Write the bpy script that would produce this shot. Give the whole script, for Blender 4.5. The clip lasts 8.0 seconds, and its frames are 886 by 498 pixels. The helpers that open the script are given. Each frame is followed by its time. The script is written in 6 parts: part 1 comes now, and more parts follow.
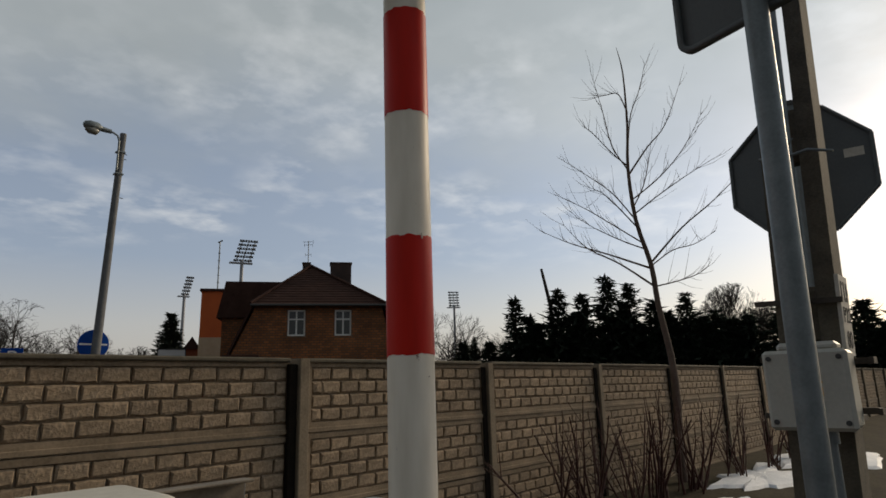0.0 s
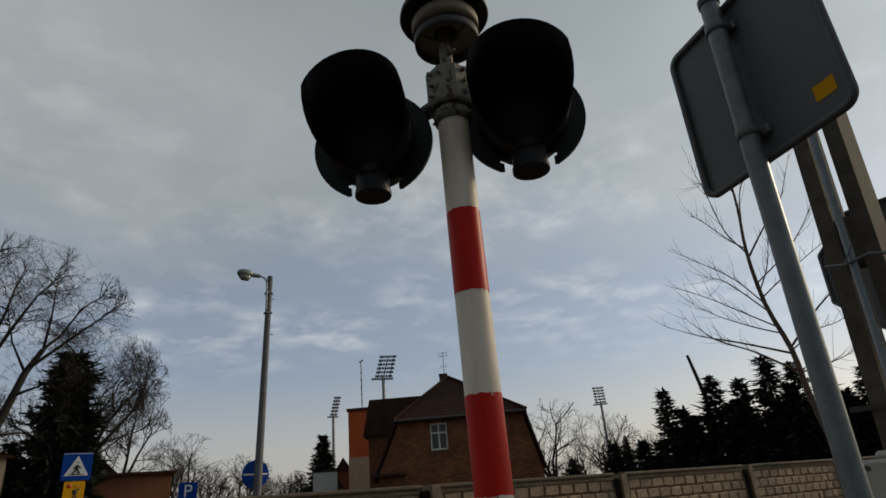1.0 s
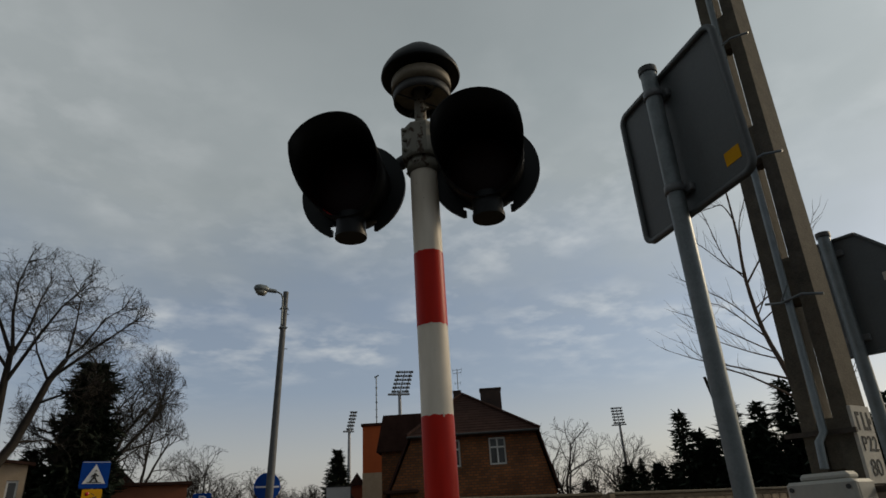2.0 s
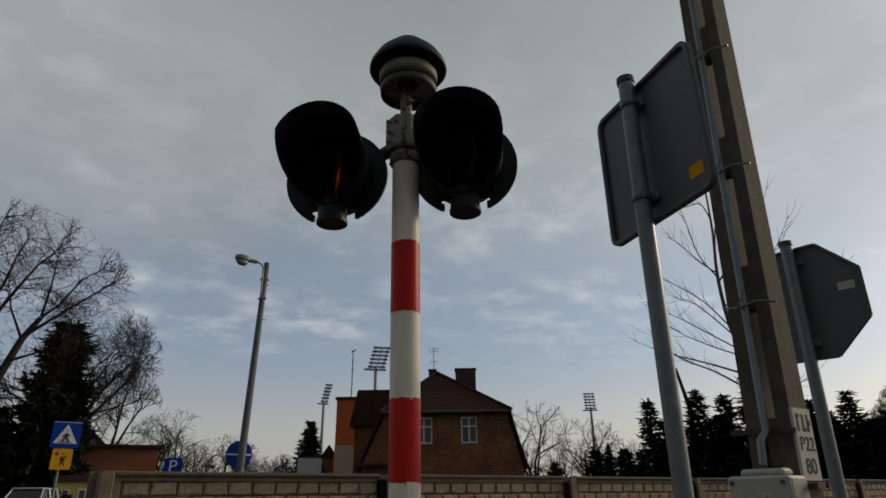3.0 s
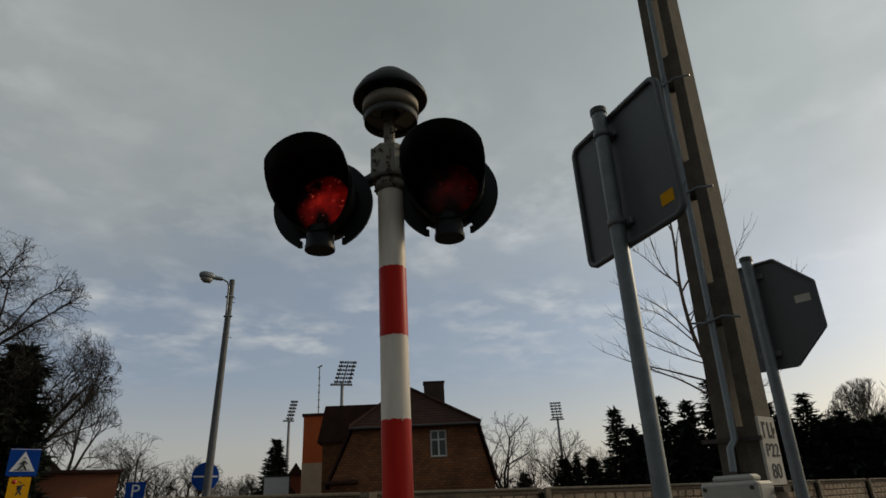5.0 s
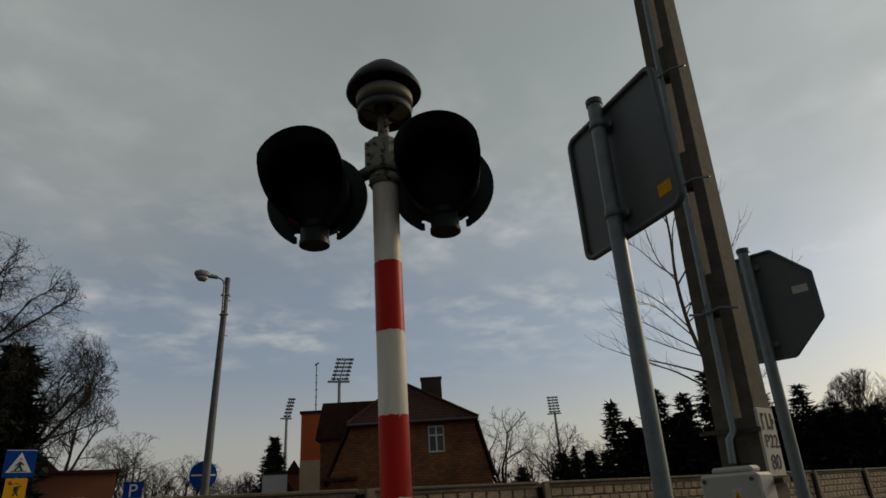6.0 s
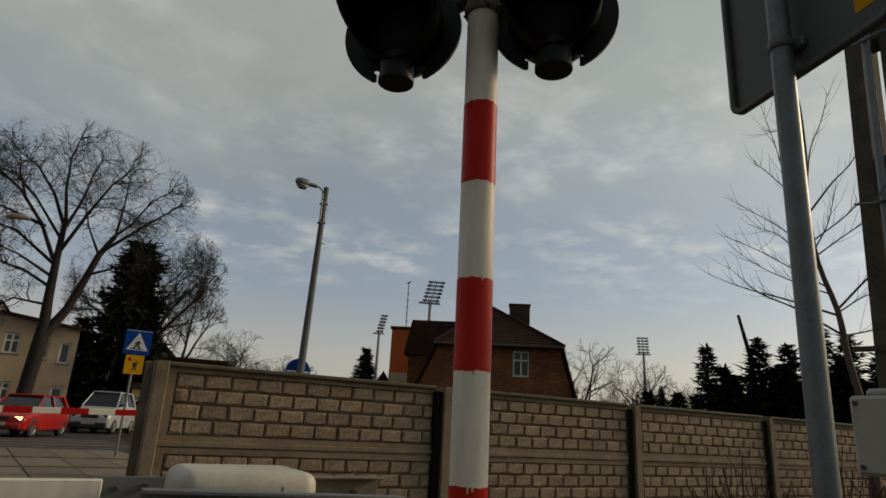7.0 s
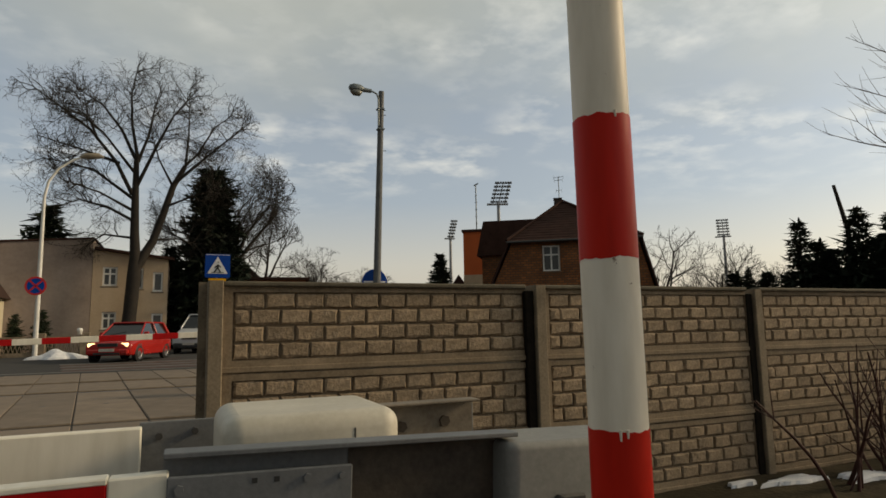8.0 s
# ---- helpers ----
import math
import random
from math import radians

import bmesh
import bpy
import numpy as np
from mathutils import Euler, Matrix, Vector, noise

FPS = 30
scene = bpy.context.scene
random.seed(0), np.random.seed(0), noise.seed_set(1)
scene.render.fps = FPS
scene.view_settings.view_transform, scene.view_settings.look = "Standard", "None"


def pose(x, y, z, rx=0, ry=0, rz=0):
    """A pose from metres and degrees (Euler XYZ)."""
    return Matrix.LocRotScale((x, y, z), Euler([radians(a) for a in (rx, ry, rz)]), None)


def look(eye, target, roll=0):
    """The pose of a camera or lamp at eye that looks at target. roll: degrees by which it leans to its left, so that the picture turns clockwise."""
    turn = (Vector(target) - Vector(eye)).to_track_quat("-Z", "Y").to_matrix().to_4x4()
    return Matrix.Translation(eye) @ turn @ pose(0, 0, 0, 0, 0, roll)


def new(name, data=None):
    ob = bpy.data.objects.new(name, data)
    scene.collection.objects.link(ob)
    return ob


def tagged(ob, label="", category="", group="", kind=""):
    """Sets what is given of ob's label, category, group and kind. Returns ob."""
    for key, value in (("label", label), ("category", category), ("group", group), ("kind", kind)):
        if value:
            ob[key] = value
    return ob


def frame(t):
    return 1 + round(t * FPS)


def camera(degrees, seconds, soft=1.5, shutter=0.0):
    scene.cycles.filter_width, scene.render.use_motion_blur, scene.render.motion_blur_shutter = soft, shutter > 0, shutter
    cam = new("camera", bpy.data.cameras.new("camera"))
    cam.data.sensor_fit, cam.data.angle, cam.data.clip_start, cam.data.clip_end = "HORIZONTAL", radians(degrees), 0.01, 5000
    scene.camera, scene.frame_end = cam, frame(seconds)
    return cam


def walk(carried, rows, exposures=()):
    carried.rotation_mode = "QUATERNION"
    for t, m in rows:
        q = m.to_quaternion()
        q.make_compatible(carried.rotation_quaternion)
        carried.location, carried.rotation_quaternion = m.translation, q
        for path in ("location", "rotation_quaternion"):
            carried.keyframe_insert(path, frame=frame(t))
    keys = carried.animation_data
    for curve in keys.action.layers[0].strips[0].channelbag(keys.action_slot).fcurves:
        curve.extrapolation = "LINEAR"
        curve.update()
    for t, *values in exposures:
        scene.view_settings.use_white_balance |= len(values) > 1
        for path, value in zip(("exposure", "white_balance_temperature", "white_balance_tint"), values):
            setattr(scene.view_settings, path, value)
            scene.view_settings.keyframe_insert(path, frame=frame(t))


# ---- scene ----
cam = camera(72.0, 8.0, soft=1.6)
PATH = [
    (0, (-0.532, -3.679, 1.526), (0.903, -2.356, 1.965), -1.5),
    (0.2, (-0.59, -3.762, 1.545), (0.773, -2.42, 2.13), -1.5),
    (0.5, (-0.643, -3.901, 1.571), (0.514, -2.404, 2.221), -5.5),
    (0.8, (-0.686, -4.066, 1.597), (0.448, -2.599, 2.346), -4.2),
    (1, (-0.661, -4.117, 1.589), (0.404, -2.611, 2.363), -5.0),
    (1.5, (-0.647, -4.327, 1.543), (0.26, -2.71, 2.294), -1.8),
    (2, (-0.656, -4.478, 1.541), (0.348, -2.958, 2.366), -3.5),
    (3.5, (-0.756, -4.613, 1.546), (0.32, -3.096, 2.281), -0.2),
    (4, (-0.827, -4.631, 1.546), (0.281, -3.154, 2.315), -1.2),
    (4.5, (-0.831, -4.635, 1.553), (0.298, -3.191, 2.354), -2.5),
    (6, (-0.815, -4.613, 1.558), (0.345, -3.183, 2.338), -3.9),
    (6.5, (-0.725, -4.472, 1.518), (0.342, -2.951, 2.259), -1.7),
    (7, (-0.524, -4.218, 1.428), (0.422, -2.548, 1.992), 3.1),
    (7.2, (-0.472, -4.1, 1.392), (0.332, -2.309, 1.779), 2.0),
    (7.5, (-0.374, -3.845, 1.405), (0.289, -1.995, 1.778), -0.1),
    (7.8, (-0.299, -3.675, 1.467), (0.395, -1.816, 1.717), -3.2),
    (8, (-0.273, -3.591, 1.473), (0.511, -1.768, 1.724), -1.0),
]
walk(cam, [(t, look(eye, target, roll)) for t, eye, target, roll in PATH],
     [(0.0, -0.02, 6450, 9), (1.0, -0.12, 6400, 8), (1.5, -0.22, 6400, 7), (4.0, -0.16, 6500, 7), (5.0, -0.22, 6550, 7), (6.0, -0.40, 6600, 6), (6.5, -0.45, 6650, 6), (7.2, 0.0, 7000, 6), (7.6, 0.20, 7150, 6), (8.0, 0.24, 7250, 6)])

# ---------- sky and sun ----------
SUN_AZIMUTH, SUN_HEIGHT = 102.0, 23.0      # degrees clockwise from +y, and above the horizon
SUN_WAY = Vector((math.sin(radians(SUN_AZIMUTH)) * math.cos(radians(SUN_HEIGHT)), math.cos(radians(SUN_AZIMUTH)) * math.cos(radians(SUN_HEIGHT)), math.sin(radians(SUN_HEIGHT))))
sun = new("sun", bpy.data.lights.new("sun", "SUN"))
sun.data.energy, sun.data.angle, sun.data.color = 1.6, radians(10), (1.0, 0.80, 0.56)
sun.matrix_basis = look(SUN_WAY * 50, (0, 0, 0))


def sky():
    world = bpy.data.worlds.new("sky")
    scene.world = world
    world.use_nodes = True
    tree = world.node_tree
    n, link = tree.nodes, tree.links.new

    def maths(op, a, b=None, c=None):
        node = n.new("ShaderNodeMath")
        node.operation = op
        for i, v in enumerate((a, b, c)):
            if v is None:
                continue
            if isinstance(v, (int, float)):
                node.inputs[i].default_value = v
            else:
                link(v, node.inputs[i])
        return node.outputs[0]

    def ramp(value, stops):
        node = n.new("ShaderNodeValToRGB")
        e = node.color_ramp.elements
        while len(e) < len(stops):
            e.new(0.5)
        for i, (at, c) in enumerate(stops):
            e[i].position = at
            e[i].color = (*c, 1) if isinstance(c, tuple) else (c, c, c, 1)
        link(value, node.inputs["Fac"])
        return node.outputs["Color"]

    def blend(fac, a, b):
        node = n.new("ShaderNodeMix")
        node.data_type = "RGBA"
        for i, v in ((0, fac), (6, a), (7, b)):
            if isinstance(v, (int, float)):
                node.inputs[i].default_value = v
            elif isinstance(v, tuple):
                node.inputs[i].default_value = (*v, 1)
            else:
                link(v, node.inputs[i])
        return node.outputs[2]

    coord = n.new("ShaderNodeTexCoord").outputs["Generated"]
    air = n.new("ShaderNodeTexSky")
    air.sky_type, air.sun_disc = "NISHITA", False
    air.sun_elevation, air.sun_rotation = radians(SUN_HEIGHT), radians(SUN_AZIMUTH)
    air.dust_density, air.air_density = 2.5, 1.2
    clear = n.new("ShaderNodeVectorMath")
    clear.operation = "SCALE"
    clear.inputs["Scale"].default_value = 0.085
    link(air.outputs["Color"], clear.inputs[0])

    split = n.new("ShaderNodeSeparateXYZ")
    link(coord, split.inputs[0])
    height = maths("MAXIMUM", split.outputs[2], 0.0)
    # thin clouds lie on a level sheet, so they crowd towards the horizon
    spread = maths("ADD", height, 0.10)
    flat = n.new("ShaderNodeCombineXYZ")
    link(maths("DIVIDE", split.outputs[0], spread), flat.inputs[0])
    link(maths("DIVIDE", split.outputs[1], spread), flat.inputs[1])

    def cloud(scale, detail, seed, rough=0.6):
        node = n.new("ShaderNodeTexNoise")
        node.inputs["Scale"].default_value, node.inputs["Detail"].default_value = scale, detail
        node.inputs["Roughness"].default_value = rough
        shift = n.new("ShaderNodeVectorMath")
        shift.operation = "ADD"
        shift.inputs[1].default_value = (seed, seed * 1.7, seed * 0.3)
        link(flat.outputs[0], shift.inputs[0])
        link(shift.outputs[0], node.inputs["Vector"])
        return node.outputs["Fac"]

    toward = n.new("ShaderNodeVectorMath")
    toward.operation = "DOT_PRODUCT"
    toward.inputs[1].default_value = SUN_WAY
    link(coord, toward.inputs[0])
    glow = maths("POWER", maths("MAXIMUM", toward.outputs["Value"], 0.0), 3.0)
    # blue-lavender air low down, cream haze at the horizon
    low = ramp(height, [(0.0, (0.64, 0.58, 0.54)), (0.10, (0.57, 0.55, 0.555)), (0.20, (0.36, 0.415, 0.53)), (0.34, (0.32, 0.37, 0.47)), (0.60, (0.29, 0.335, 0.37))])
    base = blend(0.62, clear.outputs[0], low)
    # high veil
    veil_cover = ramp(maths("ADD", height, maths("MULTIPLY", maths("SUBTRACT", cloud(0.8, 5, 3.0), 0.5), 0.35)), [(0.30, 0.0), (0.48, 0.85)])
    veil_tone = ramp(cloud(1.1, 5, 7.0, 0.5), [(0.30, (0.32, 0.347, 0.352)), (0.72, (0.44, 0.462, 0.465))])
    sheet = blend(veil_cover, base, veil_tone)
    # broken white puffs
    cells = maths("MULTIPLY", ramp(cloud(5.2, 5, 1.3, 0.55), [(0.44, 0.0), (0.70, 1.0)]), ramp(cloud(1.3, 3, 9.1), [(0.42, 0.0), (0.60, 1.0)]))
    puff_cover = maths("MULTIPLY", maths("MULTIPLY", cells, 0.62), ramp(height, [(0.16, 0.0), (0.26, 1.0), (0.44, 0.9), (0.62, 0.35)]))
    puffs = blend(puff_cover, sheet, (0.66, 0.67, 0.68))
    # all cloud brightens towards the veiled sun and thickens to a dull grey on the far side and overhead
    away = n.new("ShaderNodeVectorMath")
    away.operation = "DOT_PRODUCT"
    away.inputs[1].default_value = (-0.84, -0.54, 0.0)
    link(coord, away.inputs[0])
    dull = maths("MULTIPLY", maths("MULTIPLY_ADD", maths("MAXIMUM", away.outputs["Value"], 0.0), -0.66, 1.0), ramp(height, [(0.62, 1.0), (0.95, 0.6)]))
    lift = n.new("ShaderNodeVectorMath")
    lift.operation = "SCALE"
    link(puffs, lift.inputs[0])
    link(maths("MULTIPLY", maths("MULTIPLY_ADD", glow, 0.52, 1.03), dull), lift.inputs["Scale"])
    back = n["Background"]
    link(lift.outputs[0], back.inputs["Color"])
    back.inputs["Strength"].default_value = 1.0


sky()

# ---------- materials ----------
def node_material(name):
    m = bpy.data.materials.new(name)
    m.use_nodes = True
    return m, m.node_tree, m.node_tree.nodes["Principled BSDF"]


def surface(name, dark, light, scale=6.0, rough=0.7, bump=0.3, grain=60.0, metal=0.0, coarse=0.7, per_object=0.0, spec=0.5, bump_depth=0.01):
    """Two-scale noise between two colours, with roughness variation and fine relief."""
    m, tree, bsdf = node_material(name)
    n = tree.nodes
    coord = n.new("ShaderNodeTexCoord")
    big = n.new("ShaderNodeTexNoise")
    big.inputs["Scale"].default_value, big.inputs["Detail"].default_value, big.inputs["Roughness"].default_value = scale, 6, 0.65
    fine = n.new("ShaderNodeTexNoise")
    fine.inputs["Scale"].default_value, fine.inputs["Detail"].default_value = grain, 3
    for t in (big, fine):
        tree.links.new(coord.outputs["Object"], t.inputs["Vector"])
    mix = n.new("ShaderNodeMix")
    mix.inputs[0].default_value = 1 - coarse
    tree.links.new(big.outputs["Fac"], mix.inputs[2])
    tree.links.new(fine.outputs["Fac"], mix.inputs[3])
    ramp = n.new("ShaderNodeValToRGB")
    ramp.color_ramp.elements[0].position, ramp.color_ramp.elements[1].position = 0.3, 0.7
    ramp.color_ramp.elements[0].color, ramp.color_ramp.elements[1].color = (*dark, 1), (*light, 1)
    tree.links.new(mix.outputs[0], ramp.inputs["Fac"])
    colour = ramp.outputs["Color"]
    if per_object:
        info = n.new("ShaderNodeObjectInfo")
        span = n.new("ShaderNodeMapRange")
        span.inputs["To Min"].default_value, span.inputs["To Max"].default_value = 1 - per_object, 1 + per_object
        tree.links.new(info.outputs["Random"], span.inputs["Value"])
        tint = n.new("ShaderNodeVectorMath")
        tint.operation = "SCALE"
        tree.links.new(colour, tint.inputs[0])
        tree.links.new(span.outputs[0], tint.inputs["Scale"])
        colour = tint.outputs["Vector"]
    tree.links.new(colour, bsdf.inputs["Base Color"])
    vary = n.new("ShaderNodeMapRange")
    vary.inputs["To Min"].default_value, vary.inputs["To Max"].default_value = max(rough - 0.1, 0.05), min(rough + 0.1, 1)
    tree.links.new(big.outputs["Fac"], vary.inputs["Value"])
    tree.links.new(vary.outputs[0], bsdf.inputs["Roughness"])
    bsdf.inputs["Metallic"].default_value = metal
    bsdf.inputs["Specular IOR Level"].default_value = spec
    relief = n.new("ShaderNodeBump")
    relief.inputs["Strength"].default_value, relief.inputs["Distance"].default_value = bump, bump_depth
    tree.links.new(mix.outputs[0], relief.inputs["Height"])
    tree.links.new(relief.outputs["Normal"], bsdf.inputs["Normal"])
    return m


def worn_paint(name, colour, under, amount=0.62, rough=0.35, grime=(0.25, 0.22, 0.18)):
    """Gloss paint with grime streaks and chips through to what lies under."""
    m, tree, bsdf = node_material(name)
    n = tree.nodes
    coord = n.new("ShaderNodeTexCoord")
    streak_map = n.new("ShaderNodeMapping")
    streak_map.inputs["Scale"].default_value = (9, 9, 1.6)
    streak = n.new("ShaderNodeTexNoise")
    streak.inputs["Scale"].default_value, streak.inputs["Detail"].default_value = 2.5, 7
    chip = n.new("ShaderNodeTexNoise")
    chip.inputs["Scale"].default_value, chip.inputs["Detail"].default_value, chip.inputs["Roughness"].default_value = 26, 6, 0.7
    tree.links.new(coord.outputs["Object"], streak_map.inputs["Vector"])
    tree.links.new(streak_map.outputs["Vector"], streak.inputs["Vector"])
    tree.links.new(coord.outputs["Object"], chip.inputs["Vector"])
    ramp = n.new("ShaderNodeValToRGB")
    ramp.color_ramp.elements[0].position, ramp.color_ramp.elements[1].position = 0.3, 0.62
    ramp.color_ramp.elements[0].color = (*[0.55 * c + 0.45 * g for c, g in zip(colour, grime)], 1)
    ramp.color_ramp.elements[1].color = (*colour, 1)
    tree.links.new(streak.outputs["Fac"], ramp.inputs["Fac"])
    cut = n.new("ShaderNodeValToRGB")
    cut.color_ramp.elements[0].position, cut.color_ramp.elements[1].position = amount, amount + 0.03
    tree.links.new(chip.outputs["Fac"], cut.inputs["Fac"])
    mix = n.new("ShaderNodeMix")
    mix.data_type = "RGBA"
    tree.links.new(cut.outputs["Color"], mix.inputs[0])
    tree.links.new(ramp.outputs["Color"], mix.inputs[6])
    mix.inputs[7].default_value = (*under, 1)
    tree.links.new(mix.outputs[2], bsdf.inputs["Base Color"])
    bsdf.inputs["Roughness"].default_value = rough
    bsdf.inputs["Specular IOR Level"].default_value = 0.18
    relief = n.new("ShaderNodeBump")
    relief.inputs["Strength"].default_value, relief.inputs["Distance"].default_value = 0.25, 0.003
    tree.links.new(streak.outputs["Fac"], relief.inputs["Height"])
    tree.links.new(relief.outputs["Normal"], bsdf.inputs["Normal"])
    return m


def courses(name, brick_a, brick_b, mortar, w, h, joint, rough=0.85):
    """Masonry too far off to lay brick by brick."""
    m, tree, bsdf = node_material(name)
    n = tree.nodes
    coord = n.new("ShaderNodeTexCoord")
    place = n.new("ShaderNodeMapping")
    place.inputs["Rotation"].default_value = (radians(90), 0, 0)
    bricks = n.new("ShaderNodeTexBrick")
    bricks.inputs["Color1"].default_value, bricks.inputs["Color2"].default_value = (*brick_a, 1), (*brick_b, 1)
    bricks.inputs["Mortar"].default_value = (*mortar, 1)
    bricks.inputs["Scale"].default_value = 1
    bricks.inputs["Brick Width"].default_value, bricks.inputs["Row Height"].default_value = w, h
    bricks.inputs["Mortar Size"].default_value = joint
    dirt = n.new("ShaderNodeTexNoise")
    dirt.inputs["Scale"].default_value, dirt.inputs["Detail"].default_value = 0.7, 8
    tree.links.new(coord.outputs["Object"], place.inputs["Vector"])
    tree.links.new(place.outputs["Vector"], bricks.inputs["Vector"])
    tree.links.new(coord.outputs["Object"], dirt.inputs["Vector"])
    span = n.new("ShaderNodeMapRange")
    span.inputs["From Min"].default_value, span.inputs["From Max"].default_value = 0.3, 0.7
    span.inputs["To Min"].default_value, span.inputs["To Max"].default_value = 0.55, 1.25
    tree.links.new(dirt.outputs["Fac"], span.inputs["Value"])
    tint = n.new("ShaderNodeVectorMath")
    tint.operation = "SCALE"
    tree.links.new(bricks.outputs["Color"], tint.inputs[0])
    tree.links.new(span.outputs[0], tint.inputs["Scale"])
    tree.links.new(tint.outputs["Vector"], bsdf.inputs["Base Color"])
    bsdf.inputs["Roughness"].default_value = rough
    relief = n.new("ShaderNodeBump")
    relief.inputs["Strength"].default_value, relief.inputs["Distance"].default_value = 0.6, 0.02
    tree.links.new(bricks.outputs["Fac"], relief.inputs["Height"])
    relief.invert = True
    tree.links.new(relief.outputs["Normal"], bsdf.inputs["Normal"])
    return m


def glowing(name, colour, strength):
    m, tree, bsdf = node_material(name)
    bsdf.inputs["Base Color"].default_value = (*colour, 1)
    bsdf.inputs["Emission Color"].default_value = (*colour, 1)
    bsdf.inputs["Emission Strength"].default_value = strength
    return m


def clear_glass(name, tint=(0.6, 0.65, 0.7), rough=0.05):
    m, tree, bsdf = node_material(name)
    bsdf.inputs["Base Color"].default_value = (*[0.06 * c for c in tint], 1)
    bsdf.inputs["Roughness"].default_value = rough
    bsdf.inputs["Specular IOR Level"].default_value = 0.7
    return m


CONCRETE_PANEL = surface("concrete_panel", (0.115, 0.084, 0.052), (0.335, 0.255, 0.172), 3.5, 0.9, 0.5, 60)
CONCRETE_BRICK = surface("concrete_brick", (0.155, 0.111, 0.068), (0.40, 0.302, 0.205), 9, 0.9, 1.0, 40, per_object=0.16, bump_depth=0.018, coarse=0.6)
CONCRETE_POST = surface("concrete_post", (0.11, 0.083, 0.053), (0.33, 0.262, 0.182), 4, 0.9, 0.5, 60)
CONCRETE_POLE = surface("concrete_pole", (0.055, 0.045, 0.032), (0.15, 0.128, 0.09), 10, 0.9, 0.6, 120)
SLAB = surface("slab", (0.115, 0.087, 0.062), (0.235, 0.183, 0.135), 2.5, 0.85, 0.3, 60, per_object=0.18)
ASPHALT = surface("asphalt", (0.035, 0.035, 0.036), (0.075, 0.071, 0.067), 1.5, 0.9, 0.4, 150, spec=0.2)
SOIL = surface("soil", (0.022, 0.018, 0.011), (0.065, 0.053, 0.032), 1.8, 0.95, 0.8, 25, bump_depth=0.04, spec=0.1)
SNOW = surface("snow", (0.62, 0.63, 0.66), (0.85, 0.86, 0.88), 8, 0.6, 0.6, 60, bump_depth=0.02)
ROAD_WHITE = surface("road_white", (0.07, 0.066, 0.06), (0.20, 0.19, 0.17), 3, 0.8, 0.2, 60)
ROAD_RED = surface("road_red", (0.055, 0.04, 0.036), (0.13, 0.055, 0.045), 3, 0.8, 0.2, 60)
MAST_WHITE = worn_paint("mast_white", (0.93, 0.84, 0.71), (0.32, 0.22, 0.15), 0.68, 0.45, (0.62, 0.54, 0.42))
MAST_RED = worn_paint("mast_red", (0.60, 0.018, 0.008), (0.2, 0.02, 0.015), 0.70, 0.42, (0.36, 0.012, 0.006))
BOOM_WHITE = worn_paint("boom_white", (0.86, 0.81, 0.69), (0.4, 0.37, 0.3), 0.72, 0.4, (0.62, 0.57, 0.45))
BOOM_RED = worn_paint("boom_red", (0.48, 0.008, 0.010), (0.3, 0.01, 0.01), 0.75, 0.3, (0.3, 0.01, 0.01))
BLACK_SHELL = surface("black_shell", (0.004, 0.0045, 0.005), (0.009, 0.010, 0.011), 12, 0.5, 0.1, 200, spec=0.3)
GREY_CAST = worn_paint("grey_cast", (0.25, 0.235, 0.195), (0.07, 0.045, 0.03), 0.55, 0.65, (0.14, 0.12, 0.085))
BEIGE_BAND = surface("beige_band", (0.20, 0.165, 0.115), (0.31, 0.265, 0.195), 10, 0.6, 0.2, 80)
RED_LENS = surface("red_lens", (0.006, 0.001, 0.001), (0.014, 0.001, 0.001), 40, 0.5, 0.3, 150, spec=0.2)
SIGN_BACK = surface("sign_back", (0.075, 0.083, 0.085), (0.115, 0.125, 0.128), 3, 0.55, 0.08, 80)
GALVANISED = surface("galvanised", (0.13, 0.15, 0.155), (0.23, 0.255, 0.26), 14, 0.45, 0.1, 120, metal=0.3)
STEEL_GREY = surface("steel_grey", (0.11, 0.115, 0.12), (0.20, 0.205, 0.21), 6, 0.55, 0.15, 90, metal=0.2)
STEEL_RUST_SHADED = surface("steel_rust_shaded", (0.022, 0.016, 0.011), (0.095, 0.075, 0.055), 4, 0.7, 0.3, 70, metal=0.1)
BOX_GREY = surface("box_grey", (0.34, 0.33, 0.29), (0.47, 0.455, 0.40), 5, 0.5, 0.08, 70)
WEIGHT_GREY = surface("weight_grey", (0.15, 0.15, 0.142), (0.27, 0.268, 0.25), 4, 0.6, 0.12, 70)
ARM_STAINED = surface("arm_stained", (0.085, 0.066, 0.046), (0.26, 0.22, 0.17), 5, 0.65, 0.2, 60)
LAMP_POLE = surface("lamp_pole", (0.085, 0.088, 0.092), (0.17, 0.175, 0.18), 6, 0.8, 0.3, 90)
COVER_WHITE = surface("cover_white", (0.42, 0.385, 0.31), (0.62, 0.585, 0.50), 4, 0.5, 0.1, 60)
DARK_METAL = surface("dark_metal", (0.03, 0.03, 0.03), (0.06, 0.058, 0.055), 10, 0.6, 0.2, 90)
PLATE_WHITE = surface("plate_white", (0.42, 0.39, 0.33), (0.66, 0.62, 0.54), 8, 0.8, 0.2, 90)
INK = surface("ink", (0.02, 0.02, 0.02), (0.04, 0.04, 0.04), 20, 0.8, 0.1, 90)
SIGN_BLUE = surface("sign_blue", (0.003, 0.04, 0.24), (0.005, 0.055, 0.30), 5, 0.7, 0.02, 60, spec=0.1)
SIGN_WHITE = surface("sign_white", (0.62, 0.63, 0.63), (0.74, 0.75, 0.75), 5, 0.4, 0.02, 60)
